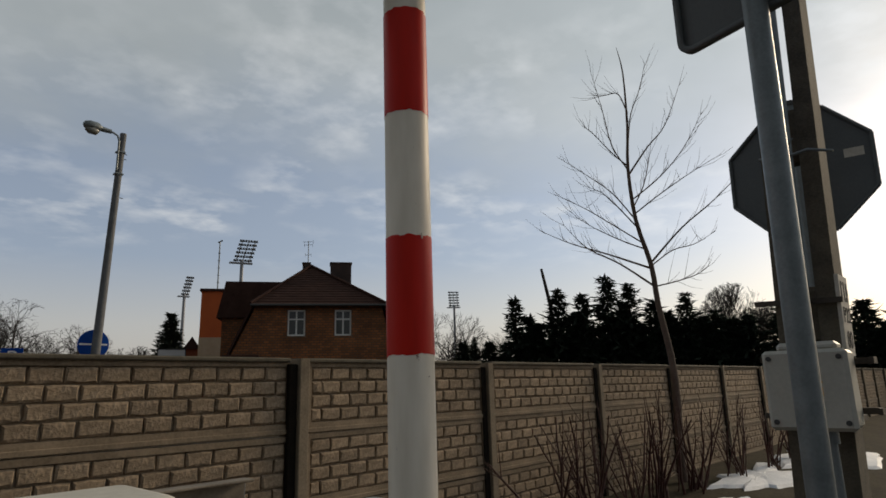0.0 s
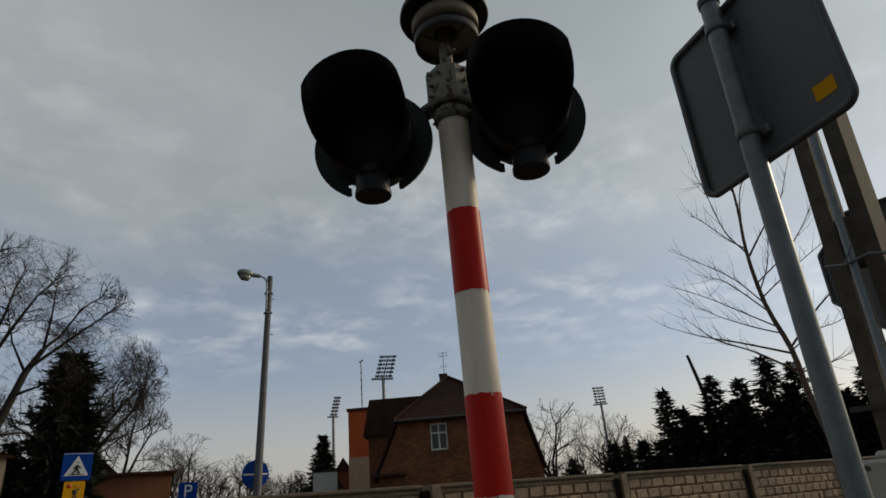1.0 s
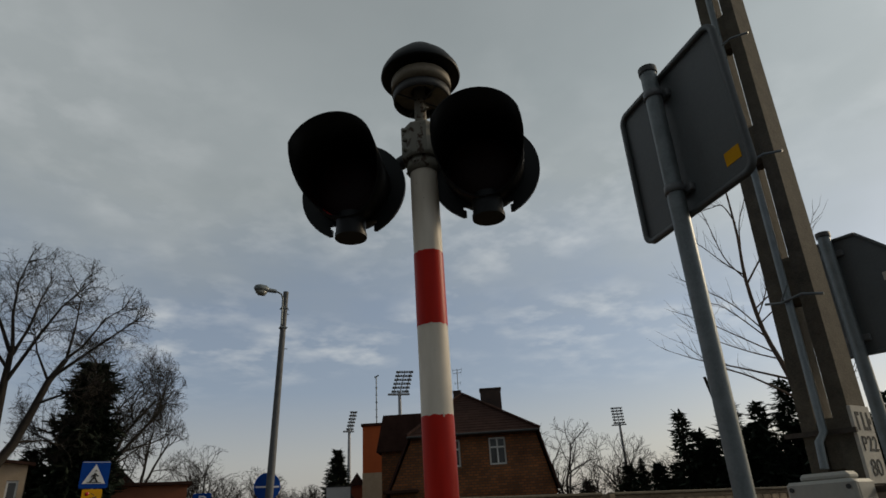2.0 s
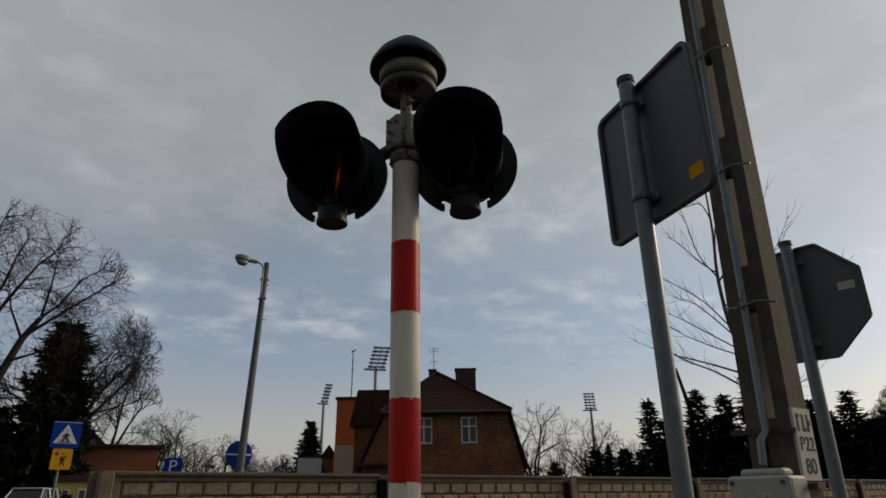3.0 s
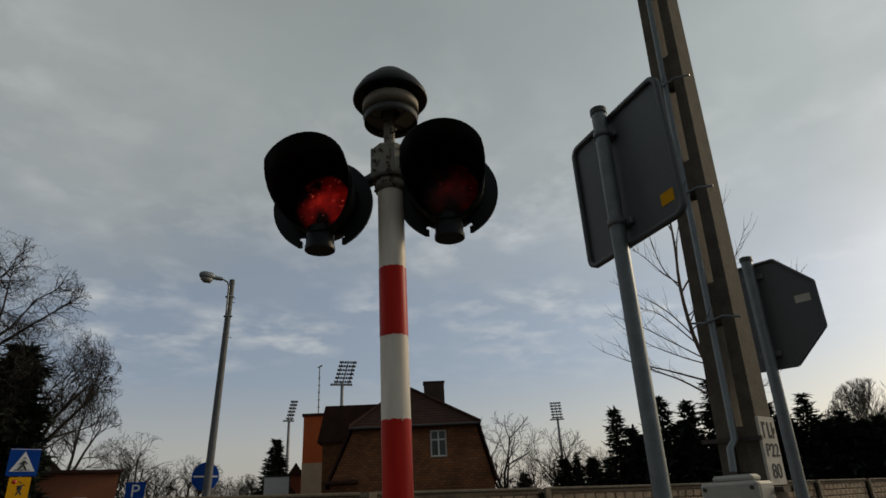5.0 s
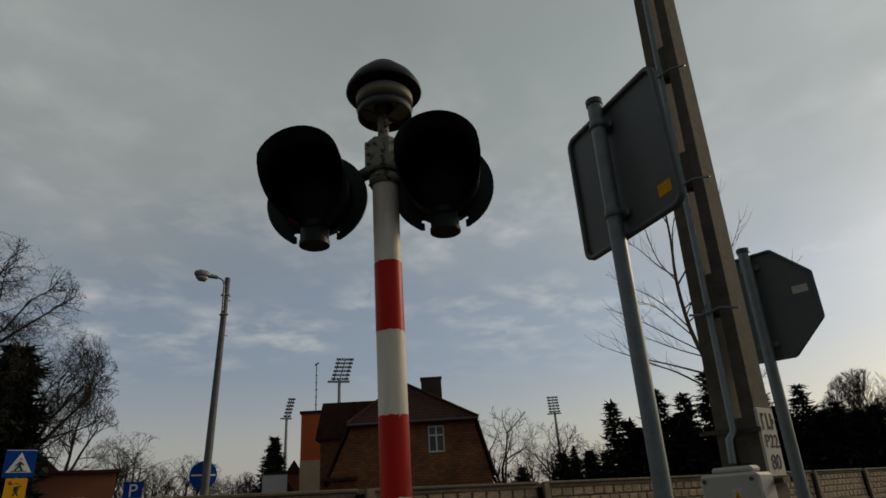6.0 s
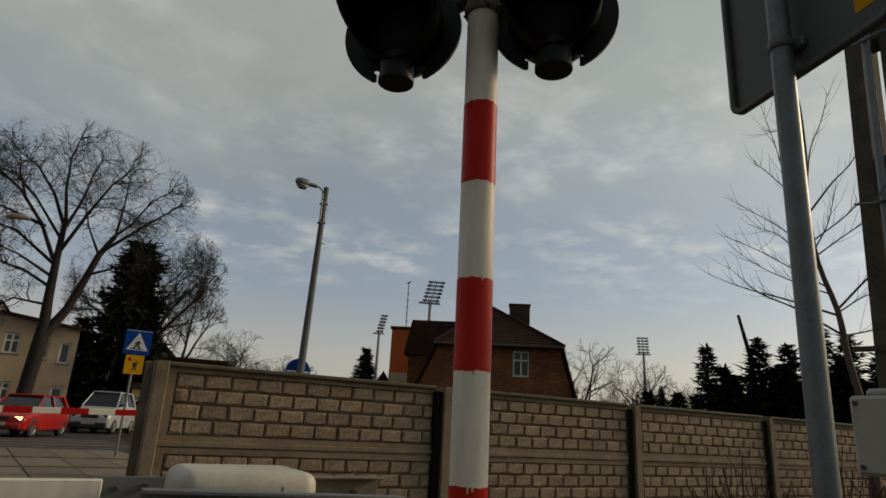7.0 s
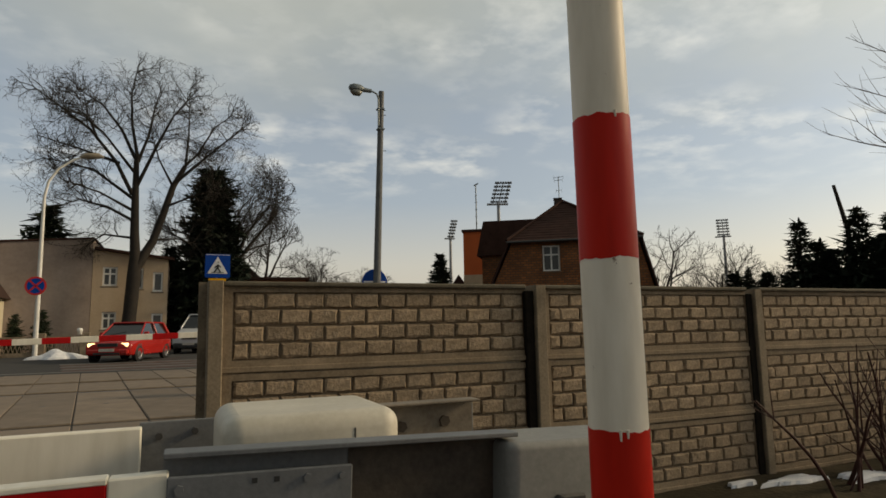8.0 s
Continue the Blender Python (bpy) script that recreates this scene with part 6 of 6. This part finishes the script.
def low_buildings():
    b = thing("building", pose(4.6, 37.4, 0.45, 0, 0, -8), "low flat-roofed red brick building", "building")
    s = Shape()
    s.box(-3.5, 2.7, 0, 6, -0.3, 4.2)
    part("wall", s, RED_WALL, b)
    r = Shape()
    r.box(-3.7, 2.9, -0.3, 6.2, 4.2, 4.37)
    part("roof", r, ROOF_TILE, b)
    window(b, 0.9, -0.02, 2.1, 0.7, 0.8, 1)
    h = thing("house", pose(2.9, 33.5, 0.45, 0, 0, -6), "small yellow plastered house front", "house")
    s = Shape()
    s.box(-0.9, 0.9, 0, 3, -0.3, 2.25)
    part("wall", s, YELLOW_WALL, h)
    s = Shape()
    s.prism([(-1.1, 2.2), (1.1, 2.2), (0.9, 2.5), (-0.9, 2.5)], -0.2, 3.2)
    part("roof", s, ROOF_BROWN, h)
    for x in (-0.4, 0.35):
        window(h, x, -0.02, 0.9, 0.4, 0.95, 0)
    k = thing("house", pose(3.6, 41.5, 0.45, 0, 0, -8), "far house with a red-brown tiled roof", "house", "far houses")
    s = Shape()
    s.box(-1.6, 1.8, 0, 5, -0.3, 4.0)
    part("wall", s, RED_WALL, k)
    s = Shape()
    s.prism([(-1.9, 3.9), (2.1, 3.9), (0.2, 5.7)], -0.3, 5.3)
    part("roof", s, ROOF_BROWN, k)


def garden_fence():
    fence_row = thing("garden_fence", pose(0, 28.3, 0.44), "low concrete garden fence with lattice panels and stout posts", "fence")
    for i, x in enumerate((-11.9, -10.3, -8.95, -7.75, -5.9, -4.2, -2.5)):
        s = Shape()
        s.box(x - 0.2, x + 0.2, -0.15, 0.15, -0.2, 1.02, 0.03)
        part("post", s, CONCRETE_POST, fence_row)
    for a, b in ((-11.7, -10.5), (-10.1, -9.15), (-8.75, -7.95), (-7.55, -6.1), (-5.7, -4.4), (-4.0, -2.7)):
        s = Shape()
        s.box(a, b, -0.05, 0.05, -0.2, 0.18)
        n = max(3, int((b - a) / 0.16))
        for k in range(n):
            x = a + (b - a) * k / n
            w = (b - a) / n
            s.tube([(x, 0, 0.18), (x + w, 0, 0.82)], 0.02, 4)
            s.tube([(x + w, 0, 0.18), (x, 0, 0.82)], 0.02, 4)
        s.box(a, b, -0.04, 0.04, 0.80, 0.88)
        part("lattice_panel", s, CONCRETE_POST, fence_row)


def floodlight(x, y, z_top, lean, label, w=6.0, rows=6, turn=0.0):
    g = 0.4
    mast = thing("floodlight_mast", pose(x, y, g, 0, 0, turn), label, "floodlight mast", "stadium floodlights")
    s = Shape()
    zl = z_top - g - rows * 1.15
    s.tube([(0, 0, -1), (0, 0, zl + 1)], [0.8, 0.45], 8)
    part("pole", s, HAZED_STEEL, mast)
    bridge = Shape()
    bridge.box(-w / 2 - 0.8, w / 2 + 0.3, -0.6, 0.6, zl - 0.15, zl + 0.25)
    part("platform", bridge, HAZED_STEEL, mast)
    rack = Shape()
    for x0 in (-w / 2 + 0.6, 0, w / 2 - 0.6):
        rack.tube([(x0 * 0.9, 0, zl), (x0 * 0.9 + lean, 0, zl + rows * 1.15)], 0.14, 5)
    part("rack", rack, HAZED_STEEL, mast)
    for r in range(rows):
        z = zl + 0.7 + r * 1.15
        off = lean * (z - zl) / (rows * 1.15)
        bar = Shape()
        bar.box(-w / 2 + off, w / 2 + off, -0.10, 0.10, z - 0.16, z - 0.02)
        for k in range(7):
            c = -w / 2 + off + w * (k + 0.5) / 7
            bar.box(c - w / 18, c + w / 18, -0.35, 0.15, z - 0.02, z + 0.46, 0.05)
        part("lamp_bar", bar, STEEL_GREY, mast)


# ---------- vehicles ----------
def loft(s, stations, n=6):
    """Closed cross-sections along y: (y, half width at sill, half width at shoulder, low, shoulder, top, half width on top)."""
    v = []
    for y, w0, w1, z0, z1, z2, w2 in stations:
        ring = [(-w0, z0), (-w1, z0 + (z1 - z0) * 0.45), (-w1, z1), (-w2, z2), (w2, z2), (w1, z1), (w1, z0 + (z1 - z0) * 0.45), (w0, z0)]
        v += [(x, y, z) for x, z in ring]
    m = 8
    f = [(i * m + k, i * m + (k + 1) % m, (i + 1) * m + (k + 1) % m, (i + 1) * m + k) for i in range(len(stations) - 1) for k in range(m)]
    f += [list(range(m))[::-1], [(len(stations) - 1) * m + k for k in range(m)]]
    return s.add(v, f)


def vehicle(name, m, label, paint, van=False):
    car = thing(name, m, label, "car", "cars waiting at the crossing")
    body = Shape()
    H = 0.0 if not van else 0.22
    loft(body, [(-1.86, 0.66, 0.70, 0.32, 0.52 + H * 0.5, 0.60 + H * 0.5, 0.60), (-1.78, 0.74, 0.79, 0.24, 0.62 + H * 0.5, 0.70 + H * 0.6, 0.66), (-1.4, 0.80, 0.82, 0.22, 0.70 + H * 0.6, 0.80 + H * 0.8, 0.68),
                (-0.85, 0.82, 0.83, 0.22, 0.80 + H, 0.92 + H, 0.70), (0.0, 0.82, 0.835, 0.22, 0.84 + H, 0.94 + H, 0.76), (1.3, 0.82, 0.83, 0.22, 0.87 + H, 0.96 + H, 0.76),
                (1.72, 0.80, 0.81, 0.26, 0.86 + H, 0.95 + H, 0.72), (1.84, 0.72, 0.74, 0.32, 0.70 + H, 0.80 + H, 0.66)])
    b = part("body", body, paint, car)
    soft = b.modifiers.new("bevel", "BEVEL")
    soft.width, soft.segments, soft.limit_method, soft.angle_limit = 0.05, 3, "ANGLE", radians(18)
    b.data.polygons.foreach_set("use_smooth", [True] * len(b.data.polygons))
    roofz = 1.42 if not van else 1.80
    cabin = Shape()
    cabin.add([(-0.70, -0.92, 0.90 + H), (0.70, -0.92, 0.90 + H), (0.76, 1.72, 0.93 + H), (-0.76, 1.72, 0.93 + H), (-0.56, -0.22, roofz - 0.05), (0.56, -0.22, roofz - 0.05), (0.56, 1.42 if not van else 1.66, roofz - 0.06), (-0.56, 1.42 if not van else 1.66, roofz - 0.06)],
              [(0, 1, 5, 4), (1, 2, 6, 5), (2, 3, 7, 6), (3, 0, 4, 7), (4, 5, 6, 7)])
    part("glazing", cabin, CAR_GLASS, car, "dark tinted windows")
    roof = Shape()
    roof.box(-0.59, 0.59, -0.30, 1.45 if not van else 1.70, roofz - 0.065, roofz, 0.03)
    part("roof", roof, paint, car)
    for x in (-1, 1):
        for p0, p1, r in (((0.715 * x, -0.93, 0.90 + H), (0.575 * x, -0.24, roofz - 0.04), 0.032), ((0.745 * x, 0.45, 0.92 + H), (0.59 * x, 0.42, roofz - 0.04), 0.035), ((0.755 * x, 1.55, 0.93 + H), (0.59 * x, 1.34, roofz - 0.04), 0.075)):
            pil = Shape()
            pil.tube([p0, p1], r, 6)
            part("pillar", pil, paint, car)
        mir = Shape()
        mir.box(0.80 * x - 0.08, 0.80 * x + 0.08, -0.68, -0.56, 0.93 + H, 1.05 + H, 0.02)
        part("mirror", mir, paint if not van else PLASTIC, car)
        lamp = Shape()
        lamp.m = pose(0.53 * x, -1.78, 0.60 + H * 0.5, 0, 0, -12 * x)
        lamp.box(-0.17, 0.17, -0.06, 0.08, -0.065, 0.065, 0.02)
        part("headlight", lamp, HEADLIGHT if not van else CAR_GLASS, car, "lit warm headlight" if not van else "headlight")
        tail = Shape()
        tail.box(0.70 * x - 0.07, 0.70 * x + 0.07, 1.70, 1.80, 0.62 + H, 0.86 + H, 0.02)
        part("tail_light", tail, SIGN_RED, car)
        for y in (-1.18, 1.22):
            wheel = Shape()
            wheel.m = pose(0.74 * x, y, 0.285, 0, 90 * x, 0)
            wheel.lathe([(0.20, -0.09), (0.27, -0.09), (0.285, -0.07), (0.285, 0.07), (0.27, 0.09), (0.20, 0.095)], 22)
            t = part("wheel", wheel, RUBBER, car, "black tyre")
            rim = Shape()
            rim.m = wheel.m
            rim.lathe([(0.20, 0.09), (0.18, 0.07), (0.06, 0.085), (0.0, 0.09)], 18)
            part("rim", rim, RIM, t, "silver rim")
            arch = Shape()
            arch.m = pose(0.775 * x, y, 0.285, 0, 90 * x, 0)
            arch.lathe([(0.30, 0.0), (0.34, 0.0), (0.34, 0.052), (0.30, 0.052)], 22)
            part("wheel_arch", arch, PLASTIC, car)
    bump = Shape()
    bump.box(-0.72, 0.72, -1.93, -1.72, 0.26, 0.46, 0.05)
    bp = part("bumper", bump, paint if not van else PLASTIC, car)
    grille = Shape()
    grille.box(-0.34, 0.34, -1.885, -1.78, 0.54 + H * 0.4, 0.66 + H * 0.5, 0.01)
    grille.box(-0.45, 0.45, -1.940, -1.90, 0.27, 0.34, 0.005)
    part("grille", grille, PLASTIC, car)
    plate = Shape()
    plate.box(-0.26, 0.26, -1.948, -1.93, 0.375, 0.475, 0.004)
    part("number_plate", plate, PLATE_WHITE, bp, "pale blank number plate")
    wip = Shape()
    wip.tube([(-0.4, -0.86, 0.96 + H), (0.1, -0.70, 1.06 + H)], 0.008, 4)
    part("wiper", wip, PLASTIC, car)


# ---------- the place ----------
ground()
road()
fence()
lamps = crossing_signal()
square_sign()
stop_sign()
utility_pole()
meter_box()
barrier()
far_barrier()
sapling()
for x, y, count, seed, tall in ((4.9, -0.45, 15, 1, 1.12), (4.15, -0.6, 5, 2, 1.05), (5.6, -0.55, 11, 8, 1.1), (6.3, -0.5, 14, 3, 1.15), (7.1, -0.6, 14, 4, 1.15), (8.3, -0.7, 11, 5, 1.1), (9.4, -0.8, 10, 6, 1.1), (10.6, -0.9, 9, 7, 1.0)):
    shrub(x, y, count, seed, tall)
for x, y, rx, ry, rise, seed in ((3.95, -0.30, 0.42, 0.10, 0.015, 1), (4.55, -0.42, 0.40, 0.13, 0.02, 12), (3.55, -0.18, 0.22, 0.06, 0.012, 13), (5.3, -0.6, 0.5, 0.16, 0.02, 2), (8.6, -0.9, 1.6, 0.55, 0.05, 3), (11.5, -1.1, 2.6, 0.8, 0.07, 4), (6.6, -1.2, 0.7, 0.25, 0.02, 5)):
    snow_patch(x, y, rx, ry, rise, seed)
pedestrian_sign()
parking_sign()
street_lamp()
no_stopping_lamp()
brick_house()
orange_building()
billboard()
grey_house()
cream_house()
low_buildings()
garden_fence()
vehicle("hatchback", pose(-1.95, 22.6, level(-2, 22.6) + 0.012, 0, 0, -20), "bright red hatchback waiting with lit headlights", CAR_RED)
vehicle("small_van", pose(0.75, 28.2, level(1, 28) + 0.012, 0, 0, -20), "silver-white small van waiting behind the red car", CAR_SILVER, True)
snow_patch(-4.6, 25.4, 1.5, 0.6, 0.32, 9, "heap of cleared snow by the roadside")
floodlight(85.6, 153.8, 44.0, 1.8, "grey stadium floodlight mast with rows of lamps", 5.2, 6, -20)
floodlight(89.0, 197.0, 39.8, 1.6, "slim far stadium floodlight mast seen edge-on", 2.6, 6, -10)
floodlight(193.2, 169.3, 41.0, -0.3, "far hazy stadium floodlight mast", 4.6, 6, -40)

street_tree((-2.95, 33.0, 0.4))
bare_tree((2.0, 36.8, 0.4), 13.4, [(0.1, 0, 0.48), (0.5, 0.1, 0.48), (-0.35, 0.2, 0.45), (0.85, -0.2, 0.44)], 5, "tall bare tree beside a dark conifer", 5, 4, 0.27, 0.28, 0.95, "bare trees", 0.03, 4.7, (0.1, 0), 0.010)
bare_tree((5.0, 40.2, 0.4), 9.9, [(0.0, 0, 0.5), (0.5, 0.1, 0.42), (-0.5, 0.2, 0.42)], 8, "bare tree by the low brick building", 4, 5, 0.18, 0.36, 0.9, "bare trees", 0.03, 2.8)
conifer("conifer", (1.3, 35.6, 0.4), 10.9, 1.9, 4, "broad dark conifer behind the crossing sign", 1.35, "conifers", 0.36)
conifer("conifer", (-1.0, 39.5, 0.4), 6.5, 1.9, 12, "dark conifer beside the flat-roofed house", 1.0, "conifers")
conifer("conifer", (-9.0, 46.0, 0.4), 10.0, 3.0, 6, "dark conifer behind the flat-roofed house", 0.9, "conifers")
conifer("conifer", (-16.5, 45.0, 0.4), 14.0, 3.2, 7, "tall dark conifer behind the cream house", 0.9, "conifers")
conifer("conifer", (27.0, 60.7, 0.4), 9.35, 2.3, 8, "slim dark spruce among far bare trees", 1.1, "conifers")
for i, (x, y, h) in enumerate(((-7.5, 31.2, 2.0), (-6.45, 31.4, 2.2))):
    conifer("garden_conifer", (x, y, 0.4), h, 0.5, 30 + i, "small trimmed conifer in the front garden", 0.85, "garden conifers", 0.6, HEDGE)
rng = random.Random(77)
for i, (x, y, h, w) in enumerate(((10.2, 53.8, 7.6, 1), (11.6, 55.0, 9.0, 1), (12.6, 56.5, 6.6, 1), (15.0, 56.0, 6.4, 1), (17.6, 55.5, 6.6, 1), (20.6, 57.0, 5.4, 1), (23.6, 60.0, 5.8, 1), (29.0, 64.0, 6.0, 1), (31.0, 62.0, 5.6, 1), (29.0, 30.4, 5.4, 0), (30.8, 29.6, 4.6, 0), (35.0, 24.0, 5.2, 0), (13.6, 54.0, 6.2, 1), (16.2, 53.2, 7.0, 1), (19.0, 56.0, 5.6, 1), (22.5, 55.0, 5.0, 1), (8.2, 52.0, 6.5, 1), (25.0, 62.0, 6.0, 1),
                                 (30.0, 28.6, 8.0, 0), (31.8, 27.2, 5.0, 0), (33.2, 26.4, 5.2, 0), (34.4, 25.0, 4.6, 0), (32.4, 25.6, 6.6, 0))):
    bare_tree((x, y, 0.4), h, [(rng.uniform(-0.2, 0.2), 0, 0.5), (rng.uniform(0.3, 0.7), 0.2, 0.42), (-rng.uniform(0.3, 0.7), 0.1, 0.42), (0.1, 0.5, 0.4)], 40 + i, "far bare tree in a row", 4, 3, 0.17 * h / 7, 0.26, 0.9, "far bare trees", 0.05, h * 0.42, (0, 0), 0.016 if w else 0.012)
for i, (x, y, h) in enumerate(((65.5, 19.6, 8.6), (66.3, 17.2, 11.0), (66.9, 15.0, 8.8), (67.5, 12.5, 8.0), (66.0, -2.0, 10.5), (64.0, -6.0, 9.5))):
    bare_tree((x, y, 0.4), h, [(0.05, 0, 0.5), (0.25, 0.2, 0.45), (-0.25, 0.1, 0.45), (0.1, 0.35, 0.42)], 70 + i, "far birch with fine bare twigs", 4, 5, 0.16, 0.25, 0.6, "far birches", 0.12, h * 0.34, (0, 0), 0.014)
for i, (x, y, h, r) in enumerate(((32.0, 20.0, 6.4, 1.7), (33.4, 17.6, 6.8, 1.9), (34.0, 16.2, 6.4, 1.8), (34.9, 14.9, 7.5, 1.9), (35.4, 13.7, 6.9, 1.8), (36.0, 12.4, 5.8, 1.8), (36.8, 10.7, 6.1, 1.6), (37.4, 9.2, 4.9, 1.6), (37.9, 7.6, 4.5, 1.6),
                                 (33.0, 19.6, 5.2, 2.0), (34.5, 16.8, 5.4, 2.2), (35.8, 14.2, 5.6, 2.2), (36.9, 12.0, 5.0, 2.2), (37.6, 10.2, 4.6, 2.0), (38.4, 8.6, 4.4, 2.0), (38.0, 5.8, 5.0, 1.7), (38.2, 4.0, 4.4, 1.7), (38.6, 2.0, 4.8, 1.8), (38.8, 0.2, 4.6, 1.7), (39.0, -1.8, 4.8, 1.8), (32.8, 18.8, 4.6, 1.8), (36.4, 11.6, 4.6, 1.8), (31.2, 21.6, 3.6, 1.5), (30.4, 23.2, 3.6, 1.6), (38.6, -3.6, 4.9, 1.9), (38.0, -5.4, 4.5, 1.9), (37.2, -7.2, 4.8, 1.9), (36.2, -9.0, 4.6, 1.9), (35.0, -10.8, 4.4, 1.9), (38.8, 1.0, 3.6, 1.9), (38.8, -1.0, 3.5, 1.9), (38.2, -4.4, 3.4, 1.9), (37.0, -6.4, 3.4, 1.9), (36.0, -8.2, 3.4, 1.9))):
    conifer("fir", (x, y, 0.4), h + 0.3, r, 100 + i, "dark fir in a dense row beyond the fence", 0.8, "fir row")
for i, (x, y, h, r) in enumerate(((33.9, 25.2, 4.6, 0.9), (31.6, 28.2, 3.4, 1.3), (35.2, 23.6, 4.0, 1.0), (29.6, 30.8, 3.2, 1.2))):
    conifer("conifer", (x, y, 0.4), h, r, 140 + i, "small dark conifer among bare shrubs behind the fence", 0.9, "conifers")
stub = thing("dead_tree", pose(37.0, 21.1, 0.4, 0, 0, 0), "lopped bare tree trunk rising above the firs", "tree")
s = Shape()
s.tube([(0.5, -0.5, 0), (0.35, -0.4, 6.5), (0, 0, 9.4)], [0.2, 0.15, 0.10], 7)
s.tube([(0.35, -0.4, 6.5), (0.7, -0.9, 7.6)], [0.08, 0.04], 5)
part("trunk", s, BARK, stub)


def motions():
    # both lamps flash together: each turns its lit side to the front and away again
    on = [(-0.05, 0.52), (1.17, 1.70), (2.40, 2.93), (3.60, 4.16), (4.83, 5.36), (6.04, 6.56), (7.26, 7.78)]
    for lamp in lamps:
        place = lambda a: pose(0, -0.06, -0.02, 0, 0, a)
        rows, turn = [(0.0, place(0))], 0
        for k, (a, b) in enumerate(on):
            for t0 in ((a, b) if k else (b,)):
                if len(rows) > 1 or t0 > 0:
                    rows.append((t0, place(turn)))
                    for j in (1, 2, 3):
                        rows.append((t0 + j / 30, place(turn + 60 * j)))
                    turn += 180
        rows.append((8.0, place(turn)))
        walk(lamp, rows)


motions()
